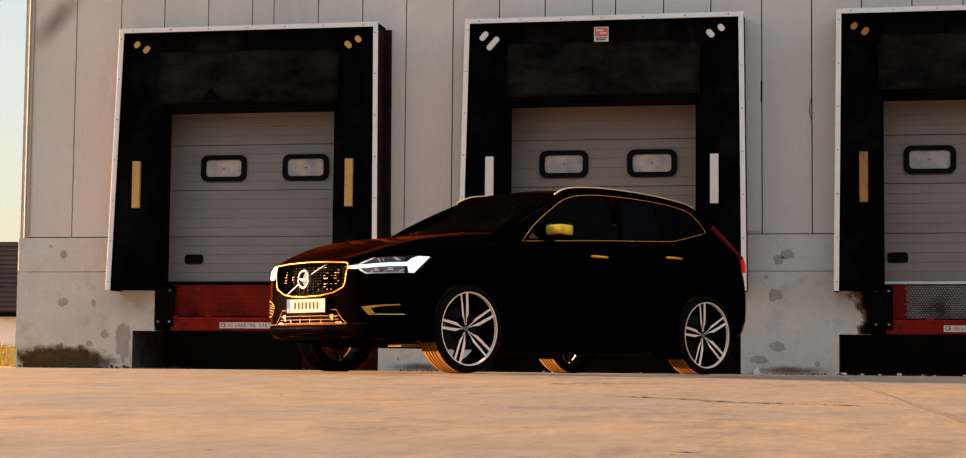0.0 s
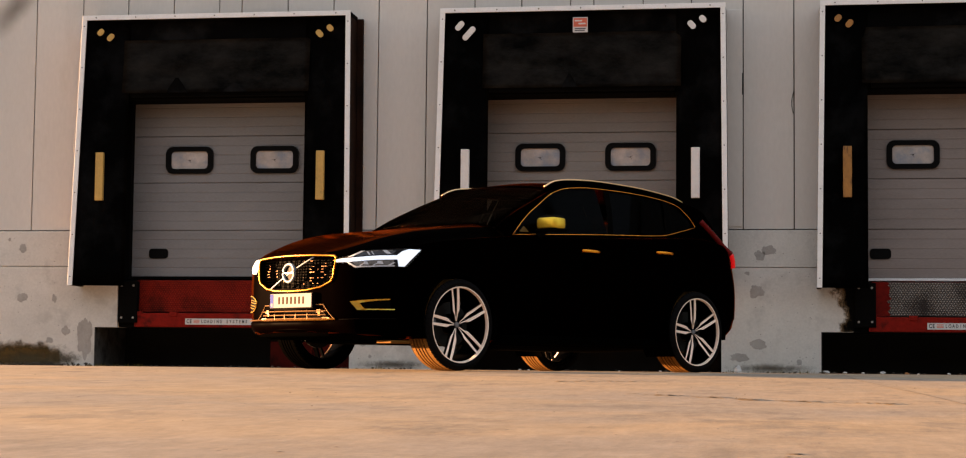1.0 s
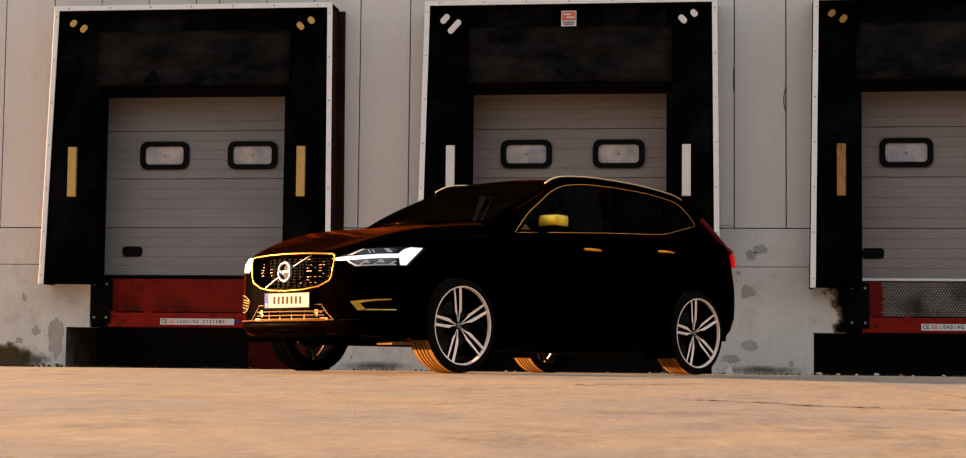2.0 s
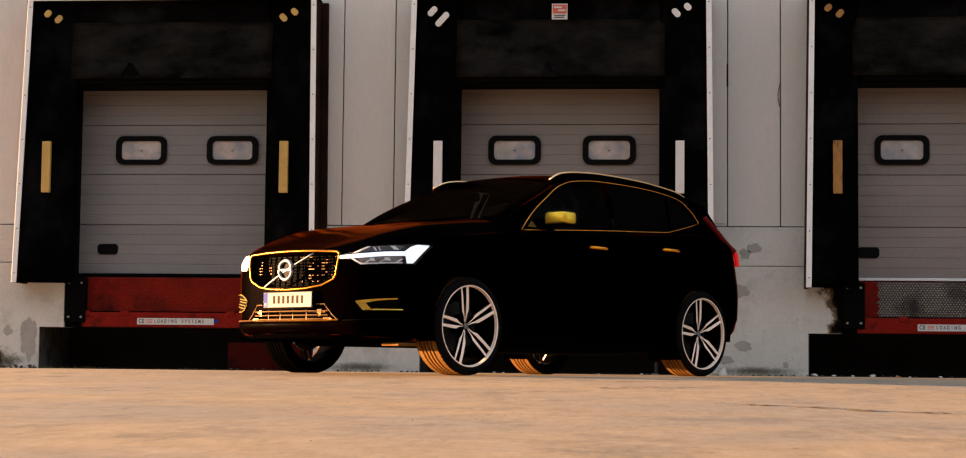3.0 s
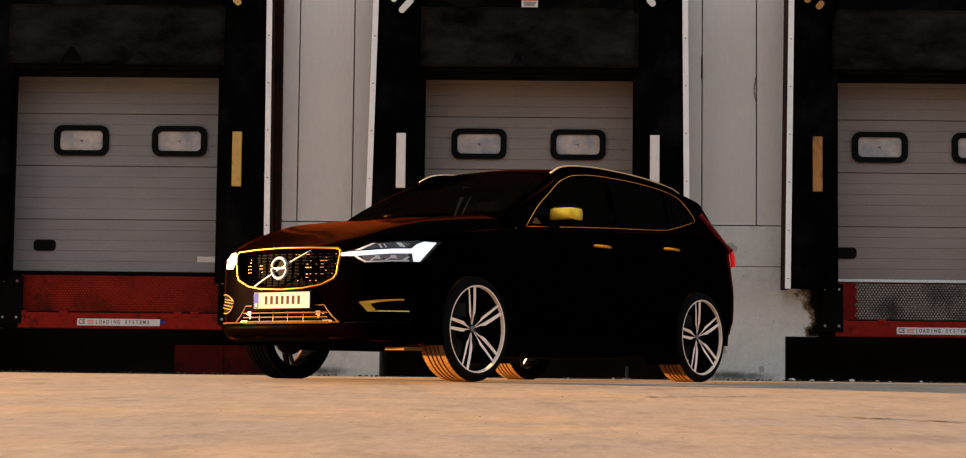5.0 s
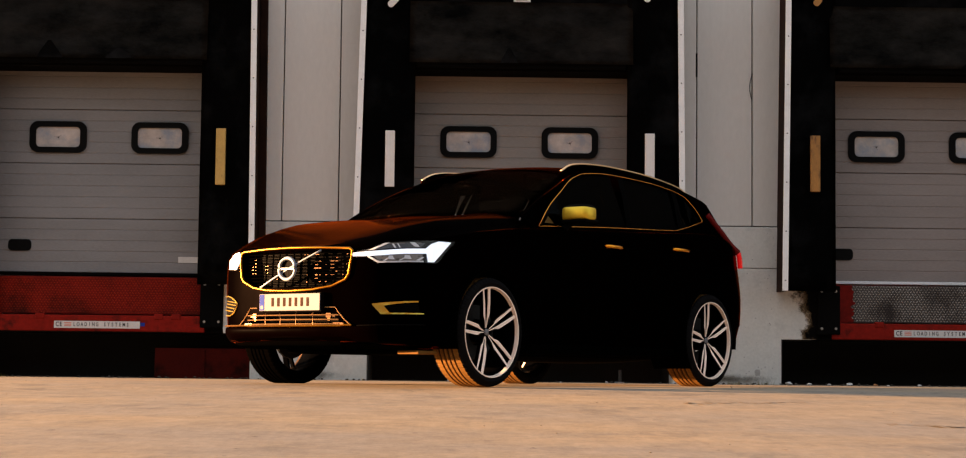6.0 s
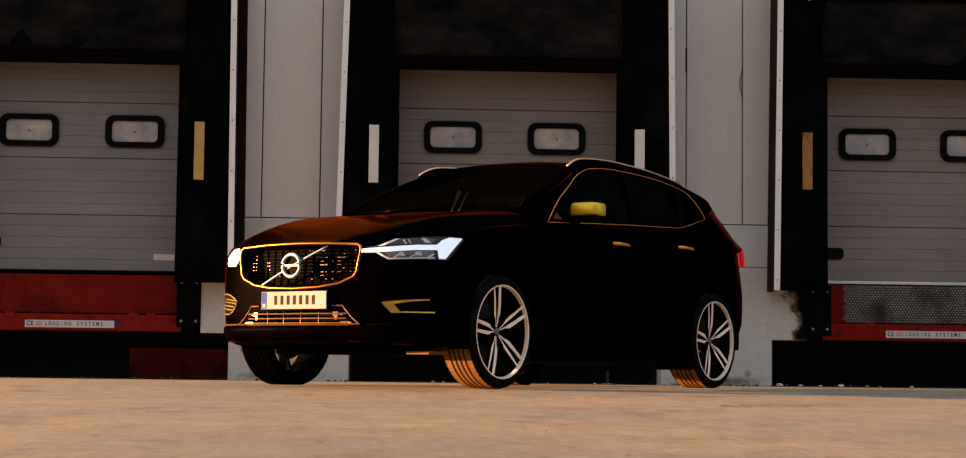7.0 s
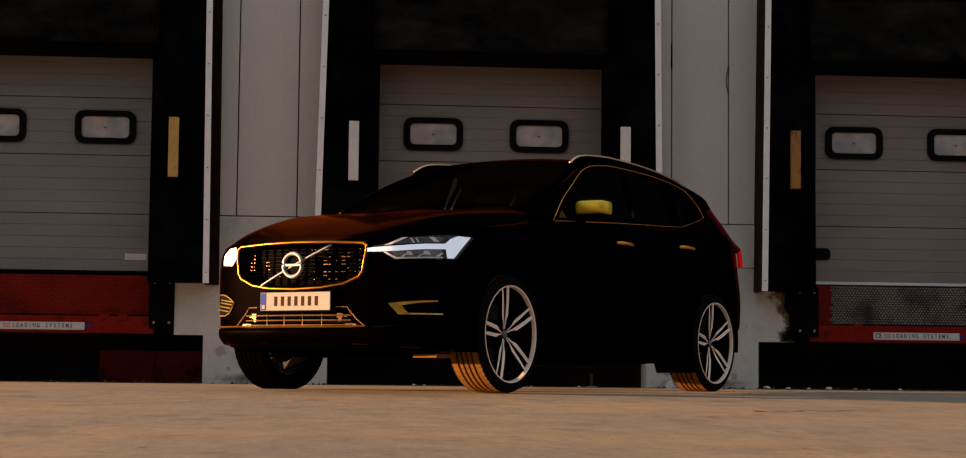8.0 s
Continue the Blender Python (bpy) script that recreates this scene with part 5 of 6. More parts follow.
def build_wheel():
    """One wheel, its outer face towards +y; the axle is the y axis and y = 0 the rim's outer edge."""
    rim = part("wheel", lathe([(RI - 0.004, 0.0), (RI - 0.012, -0.012), (RI - 0.022, -0.05), (RI - 0.03, -0.20), (RI - 0.02, -0.21), (RI - 0.01, -0.21)], 64), M["alloy_dark"], None, "", smooth=True)
    half = 0.125
    yc = -0.115
    prof = [(RI - 0.006, yc + half - 0.012), (RI + 0.004, yc + half + 0.004), (RI + 0.028, yc + half + 0.010), (RO - 0.022, yc + half + 0.002), (RO - 0.006, yc + half - 0.010), (RO - 0.001, yc + half - 0.022)]
    for g in (0.055, 0.0185, -0.0185, -0.055):
        prof += [(RO, yc + g + 0.0075), (RO - 0.009, yc + g + 0.0055), (RO - 0.009, yc + g - 0.0055), (RO, yc + g - 0.0075)]
    prof += [(RO - 0.001, yc - half + 0.022), (RO - 0.006, yc - half + 0.010), (RO - 0.022, yc - half - 0.002), (RI + 0.028, yc - half - 0.010), (RI + 0.004, yc - half - 0.004), (RI - 0.006, yc - half + 0.012)]
    lugs = {3, 4, 5, 22, 23, 24}
    ribs = {6, 9, 10, 13, 14, 17, 18, 21}
    tyre = part("tyre", lathe(prof, 240, lambda k, i: -0.004 if i in lugs and k % 4 == 0 else -0.0016 if i in ribs and (k + i) % 4 == 0 else 0.0), [M["tyre"], M["tread"]], rim, "low profile black tyre, sunlight painted into its dusty tread")
    for p in tyre.data.polygons:
        if p.center.xz.length > RO - 0.005 and abs(p.center.y - yc) < half - 0.030:
            p.material_index = 1
    part("rim_edge", lathe([(RI + 0.003, -0.006), (RI + 0.003, 0.017), (RI - 0.005, 0.016), (RI - 0.010, -0.008)], 96), M["machined"], rim, "thin machined rim edge", smooth=False)
    part("brake_disc", lathe([(0.09, -0.115), (0.185, -0.115), (0.185, -0.135), (0.09, -0.135)], 48), M["disc"], rim, "steel brake disc")
    part("caliper", prism([(0.175, 0.02), (0.235, 0.01), (0.25, 0.06), (0.225, 0.11), (0.18, 0.075)], -0.155, -0.09), M["caliper"], rim, "pale brake caliper")
    hub = part("hub", lathe([(0.0, -0.036), (0.028, -0.036), (0.034, -0.041), (0.05, -0.045), (0.068, -0.06), (0.075, -0.09), (0.075, -0.17)], 32), M["alloy_dark"], rim, smooth=True)
    part("hub_cap", lathe([(0.0, -0.026), (0.016, -0.027), (0.023, -0.032), (0.024, -0.04)], 24), M["caliper"], hub, "silver hub cap", smooth=True)
    for k in range(5):
        t = 2 * math.pi * (k + 0.5) / 5 + radians(5)
        bm = bmesh.new()
        bmesh.ops.create_cone(bm, cap_ends=True, segments=6, radius1=0.009, radius2=0.008, depth=0.02, matrix=pose(0.052 * math.cos(t), -0.042, 0.052 * math.sin(t), 90))
        part("wheel_bolt", bm, M["alloy_dark"], hub)
    for k in range(5):
        t = radians(79) + 2 * math.pi * k / 5     # seen from outside, forward is +x
        ux, uz = Vector((math.cos(t), 0, math.sin(t))), Vector((-math.sin(t), 0, math.cos(t)))

        def spoke(outline, y_of, depth):
            bm = bmesh.new()
            f = [bm.verts.new(ux * r + uz * w + Vector((0, y_of(r), 0))) for r, w in outline]
            g = [bm.verts.new(ux * r + uz * (w * 0.8) + Vector((0, y_of(r) - depth, 0))) for r, w in outline]
            bm.faces.new(f)
            n = len(f)
            for i in range(n):
                bm.faces.new((f[i], g[i], g[(i + 1) % n], f[(i + 1) % n]))
            bm.faces.new(g[::-1])
            bmesh.ops.recalc_face_normals(bm, faces=bm.faces)
            return bm
        dish = lambda r: 0.002 - 0.046 * max(0.0, (RI - r) / RI) ** 1.4
        for s in (-1, 1):
            face = [(0.030, s * 0.0035), (0.034, s * 0.0080), (0.080, s * 0.0165), (0.112, s * 0.0335), (0.125, s * 0.0365), (0.20, s * 0.0395), (RI - 0.022, s * 0.0415), (RI - 0.010, s * 0.0470), (RI - 0.004, s * 0.0580), (RI - 0.003, s * 0.0270), (0.20, s * 0.0205), (0.112, s * 0.0140), (0.080, s * 0.0100), (0.055, s * 0.0058)]
            arm = [(0.03, s * 0.0), (0.04, s * 0.018), (0.118, s * 0.036), (0.20, s * 0.040), (RI - 0.002, s * 0.045), (RI - 0.002, s * 0.021), (0.20, s * 0.016), (0.118, s * 0.0115), (0.055, s * 0.001)]
            sp = part("spoke", spoke(arm, lambda r: dish(r) - 0.002, 0.03), M["alloy_dark"], rim)
            part("spoke_face", spoke(face, lambda r: dish(r) + 0.004, 0.005), M["machined"], sp, "machined silver spoke face")
    return rim


first = build_wheel()
first.parent = car
first.matrix_local = pose(0, HUB_F + 0.035, RO, 0, 0, 0)
for a, hub, s in ((-WB, HUB_R, 1), (0, HUB_F, -1), (-WB, HUB_R, -1)):
    made = copy_thing(first, Matrix())
    made.matrix_basis = pose(a, s * (hub + 0.035 + (0.06 if s < 0 and a == 0 else 0)), RO, 0, 0, 0 if s > 0 else 180)
    if a == 0:                             # far front wheel: a darker copy, its shade put into the colours
        for ob in made.children:
            if ob.name.startswith("tyre"):
                ob.data = ob.data.copy()
                ob.data.materials[0] = ob.data.materials[1] = M["soot_plastic"]
            if ob.name.startswith(("rim_edge", "spoke")):
                for piece in (ob, *ob.children):
                    piece.data = piece.data.copy()
                    piece.data.materials[0] = M["stud_trim" if ob.name.startswith("rim") else "alloy_dark"]
part("axle", tube([(-WB, -0.75, 0.36), (-WB, 0.75, 0.36)], 0.035), M["plastic"], car)
part("axle", tube([(0, -0.75, 0.36), (0, 0.75, 0.36)], 0.03), M["plastic"], car)
for a, hub in ((0.0, HUB_F), (-WB, HUB_R)):
    for s in (-1, 1):
        out = s * (hub + 0.050)
        rows = [[(a + r * math.cos(radians(q)), b, 0.385 + r * math.sin(radians(q))) for q in range(-20 if a == 0 else -38, 201, 10)] for r, b in ((0.397, s * (hub - 0.29)), (0.392, out), (0.404, out))]
        part("arch_liner", lofted(rows)[0], M["soot_plastic"], car, "matt black wheel arch liner", smooth=True)
rows = [[(a, w * k, z - 0.006) for k in (-1, -0.5, 0.0, 0.5, 1)] for a, z, w in ((0.86, 0.283, 0.52), (0.80, 0.278, 0.62), (0.6, 0.255, 0.74), (0.40, 0.25, 0.78))]
bm = lofted(rows)[0]
bmesh.ops.solidify(bm, geom=list(bm.faces), thickness=0.004)
part("undertray", bm, M["soot_plastic"], car, "matt black undertray")
part("underbody", box(-3.3, 0.4, -0.55, 0.55, 0.215, 0.26, 0.02), M["soot_plastic"], car)
part("exhaust", tube(smooth_line([(-1.0, 0.2, 0.215), (-2.2, 0.25, 0.21), (-2.9, 0.35, 0.24), (-3.5, 0.45, 0.30)], 5), 0.035), M["plastic"], car, "near-black exhaust pipe", smooth=True)

# ---- small things on the wall and the yard ----
M["patch"] = surface("damp_mortar", (0.36, 0.34, 0.315), 0.9, vary=0.2, scale=8.0, fine=60.0, bump=0.2, depth=0.002)
M["box_red"] = surface("dull_red_paint", (0.055, 0.004, 0.002), 0.7, vary=0.4, scale=3.0, bump=0.2, stains=(0.015, 0.002, 0.001), stain_scale=3.0, stain_at=(0.5, 0.65), specular=0.05)
M["moss"] = surface("dry_moss", (0.075, 0.05, 0.016), 0.95, vary=0.5, scale=9.0, fine=60.0, bump=0.4, depth=0.01, specular=0.1)
M["grass"] = surface("evening_grass", (0.14, 0.12, 0.02), 0.8, vary=0.4, scale=3.0, fine=30.0, bump=0, specular=0.1)
M["soil"] = surface("dark_soil", (0.05, 0.04, 0.03), 0.95, vary=0.4, scale=4.0, bump=0.4)
M["litter"] = surface("white_litter", (0.62, 0.60, 0.58), 0.6, vary=0.15, scale=20.0, bump=0.2)
M["paper"] = surface("orange_litter", (0.45, 0.18, 0.06), 0.6, vary=0.15, scale=20.0, bump=0.2)
M["tile"] = surface("roof_tile", (0.035, 0.022, 0.018), 0.8, vary=0.3, scale=2.0, fine=10.0, bump=0.2, per_object=0.2, specular=0.15)
M["stucco"] = surface("white_stucco", (0.72, 0.72, 0.73), 0.8, vary=0.08, scale=1.0, bump=0.1)
M["house_glass"] = surface("house_window", (0.05, 0.055, 0.06), 0.1, vary=0.1, bump=0)
M["pebble"] = surface("pale_pebble", (0.17, 0.14, 0.10), 0.85, vary=0.3, scale=60.0, bump=0.1)
M["seal"] = surface("joint_sealant", (0.11, 0.088, 0.066), 0.85, vary=0.4, scale=10.0, bump=0.3)
M["weed"] = surface("dry_weed", (0.16, 0.13, 0.035), 0.8, vary=0.4, scale=20.0, bump=0, specular=0.1)


def blot(x, z, w, h, seed, y=-0.0215):
    """An irregular thin patch on the wall."""
    rnd = random.Random(seed)
    pts, n = [], 56
    for k in range(n):
        t = 2 * math.pi * k / n
        r = 1 + 0.45 * noise.noise(Vector((math.cos(t) * 1.3 + seed, math.sin(t) * 1.3, seed * 0.7))) + 0.16 * noise.noise(Vector((math.cos(t) * 5 + seed, math.sin(t) * 5, seed))) + rnd.uniform(-0.05, 0.05)
        pts.append((x + w * r * math.cos(t), z + h * r * math.sin(t)))
    return prism(pts, y - 0.0012, y + 0.001)


for k, (x, z, w, h) in enumerate(((-0.37, 1.28, 0.055, 0.055), (-0.28, 1.34, 0.07, 0.05), (-0.412, 0.877, 0.075, 0.07), (-0.387, 0.309, 0.08, 0.05), (-0.60, 0.165, 0.10, 0.045), (-0.507, 1.083, 0.025, 0.02),
                                  (-8.88, 0.79, 0.06, 0.055), (-8.48, 0.775, 0.03, 0.045), (-8.33, 0.40, 0.045, 0.055), (-8.53, 0.29, 0.05, 0.03), (-8.10, 0.33, 0.09, 0.24), (-8.88, 1.36, 0.045, 0.05), (-9.05, 1.46, 0.02, 0.02), (0.05, 0.12, 0.03, 0.03), (-4.80, 0.30, 0.05, 0.04), (-4.72, 0.14, 0.02, 0.02))):
    part("mortar_patch", blot(x, z, w, h, k + 3), M["patch"], wall, "dark damp patch on the concrete")
bm = bmesh.new()
rnd = random.Random(5)
for k in range(240):                       # small pits and specks in the concrete
    a, b = rnd.choice(((-9.4, -8.1), (-0.7, 0.25), (-4.9, -3.95)))
    x, z, r = rnd.uniform(a, b), rnd.uniform(0.06, 1.5), rnd.uniform(0.002, 0.008)
    vs = [bm.verts.new((x + r * math.cos(t), -0.0212, z + r * 0.8 * math.sin(t))) for t in (2 * math.pi * j / 6 for j in range(6))]
    bm.faces.new(vs[::-1])
tagged(part("concrete_pits", bm, M["patch"], wall), kind="stuff")

# shade painted beside the lower corner of the third shelter
def corner_shade_surface():
    """Painted shade that is thick beside the bumper and thins out over the concrete to a brown haze."""
    m = bpy.data.materials.new("soot")
    m.use_nodes = True
    nt = m.node_tree
    link, bsdf = nt.links.new, nt.nodes["Principled BSDF"]
    geo, split = node(nt, "ShaderNodeNewGeometry"), node(nt, "ShaderNodeSeparateXYZ")
    link(geo.outputs["Position"], split.inputs[0])
    cloud = node(nt, "ShaderNodeTexNoise", Scale=7.0, Detail=6.0, Roughness=0.6)
    link(geo.outputs["Position"], cloud.inputs["Vector"])

    def ramped(value, a, b, c, d):
        r = node(nt, "ShaderNodeMapRange")
        r.interpolation_type = "SMOOTHSTEP"
        for k, v in zip((1, 2, 3, 4), (a, b, c, d)):
            r.inputs[k].default_value = v
        link(value, r.inputs[0])
        return r.outputs[0]

    def joined(kind, a, b):
        n = node(nt, "ShaderNodeMath")
        n.operation = kind
        link(a, n.inputs[0])
        link(b, n.inputs[1])
        return n.outputs[0]

    across = ramped(split.outputs["X"], 0.31, 0.66, 0.0, 1.0)
    high = ramped(split.outputs["Z"], 0.50, 0.93, 0.0, 0.42)
    low = ramped(split.outputs["Z"], 0.58, 0.50, 0.0, 0.15)
    amount = joined("ADD", joined("ADD", across, joined("ADD", high, low)), ramped(cloud.outputs["Fac"], 0.3, 0.7, -0.30, 0.22))
    cover = joined("MULTIPLY", ramped(amount, 0.50, 1.0, 0.0, 1.0), ramped(split.outputs["X"], 0.30, 0.40, 0.0, 1.0))
    tone = node(nt, "ShaderNodeMix")
    tone.data_type = "RGBA"
    tone.inputs[6].default_value, tone.inputs[7].default_value = (0.20, 0.13, 0.07, 1), (0.003, 0.0025, 0.002, 1)
    link(ramped(amount, 0.70, 1.02, 0.0, 1.0), tone.inputs[0])
    link(tone.outputs[2], bsdf.inputs["Base Color"])
    link(cover, bsdf.inputs["Alpha"])
    bsdf.inputs["Roughness"].default_value, bsdf.inputs["Specular IOR Level"].default_value = 0.95, 0.03
    return m


part("soot_stain", box(0.30, 0.638, -0.0228, -0.0212, 0.452, 0.952), corner_shade_surface(), wall, "dark shade painted on the concrete beside the bumper")

def stain_film(name, x, z, wide, high, turn, color, most, grain, label, y):
    """A thin soft-edged film of dirt on the wall: dense in its heart, broken up by grain, gone at its rim."""
    m = bpy.data.materials.new(name + "_film")
    m.use_nodes = True
    nt = m.node_tree
    link, bsdf = nt.links.new, nt.nodes["Principled BSDF"]
    coord, far = node(nt, "ShaderNodeTexCoord"), node(nt, "ShaderNodeVectorMath")
    mapping = node(nt, "ShaderNodeMapping")
    mapping.inputs["Scale"].default_value = (1 / wide, 0, 1 / high)
    link(coord.outputs["Object"], mapping.inputs[0])
    far.operation = "LENGTH"
    link(mapping.outputs[0], far.inputs[0])
    cloud = node(nt, "ShaderNodeTexNoise", Scale=grain, Detail=6.0, Roughness=0.65)
    link(coord.outputs["Object"], cloud.inputs["Vector"])
    sway = node(nt, "ShaderNodeMath")
    sway.operation = "MULTIPLY_ADD"
    sway.inputs[1].default_value = 0.9
    link(cloud.outputs["Fac"], sway.inputs[0])
    link(far.outputs["Value"], sway.inputs[2])
    cover = node(nt, "ShaderNodeMapRange")
    cover.interpolation_type = "SMOOTHSTEP"
    for k, v in zip((1, 2, 3, 4), (0.25, 1.35, most, 0.0)):
        cover.inputs[k].default_value = v
    link(sway.outputs[0], cover.inputs[0])
    link(cover.outputs[0], bsdf.inputs["Alpha"])
    bsdf.inputs["Base Color"].default_value = (*color, 1)
    bsdf.inputs["Roughness"].default_value, bsdf.inputs["Specular IOR Level"].default_value = 0.95, 0.03
    film = part(name, box(-wide, wide, -0.0005, 0.0005, -high, high), m, wall, label)
    film.matrix_local = pose(x, y, z, 0, turn, 0)
    return film


stain_film("smoke_smear", -9.06, 4.20, 0.66, 0.24, -50, (0.26, 0.22, 0.18), 0.32, 1.6, "dark slanting smoke smear on the panels", -0.0035)
stain_film("damp_stain", -8.75, 0.07, 0.78, 0.13, 0, (0.10, 0.08, 0.045), 0.75, 9.0, "dark damp band at the foot of the wall", -0.0240)
stain_film("damp_stain", -0.25, 0.05, 0.60, 0.07, 0, (0.17, 0.145, 0.11), 0.6, 11.0, "dark damp band at the foot of the wall", -0.0240)
stain_film("damp_stain", -4.45, 0.05, 0.55, 0.07, 0, (0.18, 0.15, 0.12), 0.6, 11.0, "dark damp band at the foot of the wall", -0.0240)

# flashing beside the middle shelter, hanging sealant in a joint
part("flashing", box(-0.745, -0.566, -0.014, -0.002, 1.60, 4.01, 0.003), M["panel"], wall, "narrow grey flashing strip")
part("flashing_gap", box(-0.566, -0.548, -0.010, -0.001, 3.06, 3.30, 0.002), M["bumper"], wall)
part("seam_cord", tube(smooth_line([(0.0, -0.006, 3.10), (-0.02, -0.010, 3.02), (-0.026, -0.012, 2.94), (-0.012, -0.010, 2.86), (0.0, -0.006, 2.84)], 5), 0.004, sides=6), M["bumper"], wall)

# notice on the middle shelter
sign = thing("notice_sign", -2.321, -0.40, 3.80, label="small orange and white notice on the shelter", category="sign")
part("board", box(-0.082, 0.082, -0.006, 0.006, -0.084, 0.084, 0.002), M["sticker"], sign)
part("field", box(-0.074, 0.074, -0.009, -0.0065, -0.022, 0.074), M["orange"], sign, "orange printed field")
for x0, x1, z in ((-0.06, 0.02, 0.045), (-0.02, 0.06, 0.012)):
    part("text_bar", box(x0, x1, -0.011, -0.0092, z - 0.008, z + 0.008), M["sticker"], sign)
for x0, x1, z in ((-0.06, 0.06, -0.042), (-0.06, 0.05, -0.062)):
    part("text_bar", box(x0, x1, -0.0085, -0.0065, z - 0.005, z + 0.005), M["ink"], sign)

# red hydraulic cover in the left pit
cover = thing("pit_cover_box", BAYS[0] + 1.05, 0.12, 0.0, label="dull red steel box under the dock leveller", category="steel box")
part("shell", box(-0.48, 0.475, 0.0, 0.5, -0.02, 0.30, 0.01), M["box_red"], cover)
part("rib", box(-0.02, 0.02, -0.012, 0.0, 0.0, 0.29, 0.003), M["box_red"], cover)
post = thing("steel_post", -1.30, 0.10, 0.0, label="short dull steel post below the leveller", category="post")
part("rod", tube([(0, 0, -0.02), (0, 0, 0.13)], 0.018), M["rust"], post)
part("foot", box(-0.05, 0.05, -0.05, 0.05, -0.01, 0.012, 0.003), M["steel"], post)


# moss along the foot of the wall, weeds in the joint
def clumps(name, material, spots, label, category):
    bm = bmesh.new()
    for x, y, z, r, flat in spots:
        v0 = len(bm.verts)
        made = bmesh.ops.create_icosphere(bm, subdivisions=1, radius=r, matrix=Matrix.Translation((x, y, z)) @ Matrix.Diagonal((1.3, flat, 0.8, 1)))
        for v in made["verts"]:
            v.co += Vector((rnd.uniform(-1, 1), rnd.uniform(-0.5, 0.5), rnd.uniform(-1, 1))) * r * 0.3
    return tagged(part(name, bm, material), label, category, kind="stuff")


def moss_surface():
    """A brown green growth, dense in its heart and frayed at its rim."""
    m = bpy.data.materials.new("moss_film")
    m.use_nodes = True
    nt = m.node_tree
    link, bsdf = nt.links.new, nt.nodes["Principled BSDF"]
    geo, mapping = node(nt, "ShaderNodeNewGeometry"), node(nt, "ShaderNodeMapping")
    mapping.vector_type = "POINT"
    mapping.inputs["Location"].default_value = (8.90 / 0.66, 0, -0.11 / 0.155)
    mapping.inputs["Scale"].default_value = (1 / 0.66, 0, 1 / 0.155)
    link(geo.outputs["Position"], mapping.inputs[0])
    far = node(nt, "ShaderNodeVectorMath")
    far.operation = "LENGTH"
    link(mapping.outputs[0], far.inputs[0])
    cloud = node(nt, "ShaderNodeTexNoise", Scale=9.0, Detail=7.0, Roughness=0.7)
    link(geo.outputs["Position"], cloud.inputs["Vector"])
    sway = node(nt, "ShaderNodeMath", )
    sway.operation = "MULTIPLY_ADD"
    sway.inputs[1].default_value = 1.5
    link(cloud.outputs["Fac"], sway.inputs[0])
    link(far.outputs["Value"], sway.inputs[2])
    cover = node(nt, "ShaderNodeMapRange")
    cover.interpolation_type = "SMOOTHSTEP"
    for k, v in zip((1, 2, 3, 4), (1.10, 1.95, 0.92, 0.0)):
        cover.inputs[k].default_value = v
    link(sway.outputs[0], cover.inputs[0])
    link(cover.outputs[0], bsdf.inputs["Alpha"])
    tone = node(nt, "ShaderNodeMix")
    tone.data_type = "RGBA"
    tone.inputs[6].default_value, tone.inputs[7].default_value = (0.040, 0.022, 0.006, 1), (0.16, 0.10, 0.035, 1)
    link(cloud.outputs["Fac"], tone.inputs[0])
    link(tone.outputs[2], bsdf.inputs["Base Color"])
    bsdf.inputs["Roughness"].default_value, bsdf.inputs["Specular IOR Level"].default_value = 0.95, 0.05
    return m


moss = part("moss", box(-9.45, -7.99, -0.0225, -0.0212, 0.0, 0.40), moss_surface())
tagged(moss, "brown green moss smeared on the foot of the wall", "moss", kind="stuff")
spots = [(rnd.uniform(-9.42, -7.99), -0.026, rnd.uniform(0.0, 0.03), rnd.uniform(0.006, 0.018), 0.4) for k in range(120)]
clumps("moss_cushions", M["soil"], spots, "small dark moss cushions at the foot of the wall", "moss")
spots = [(rnd.uniform(-9.4, 2.9), -0.03 + rnd.uniform(-0.03, 0.0), rnd.uniform(0.0, 0.012), rnd.uniform(0.004, 0.014), 1.0) for k in range(260)]
clumps("dirt", M["soil"], spots, "dark dirt gathered along the foot of the wall", "dirt")


def blades(name, material, count, place, height, label, category, width=0.006):
    verts, faces = [], []
    for k in range(count):
        x, y, z = place()
        h, t = height * rnd.uniform(0.5, 1.2), rnd.uniform(0, 2 * math.pi)
        dx, dy = math.cos(t) * width, math.sin(t) * width
        bx, by = rnd.uniform(-0.4, 0.4) * h, rnd.uniform(-0.4, 0.4) * h
        n = len(verts)
        verts += [(x - dx, y - dy, z), (x + dx, y + dy, z), (x + dx * 0.6 + bx * 0.4, y + dy * 0.6 + by * 0.4, z + h * 0.6), (x - dx * 0.6 + bx * 0.4, y - dy * 0.6 + by * 0.4, z + h * 0.6), (x + bx, y + by, z + h)]
        faces += [(n, n + 1, n + 2, n + 3), (n + 3, n + 2, n + 4)]
    me = bpy.data.meshes.new(name)
    me.from_pydata(verts, [], faces)
    me.materials.append(material)
    return tagged(new(name, me), label, category, kind="stuff")


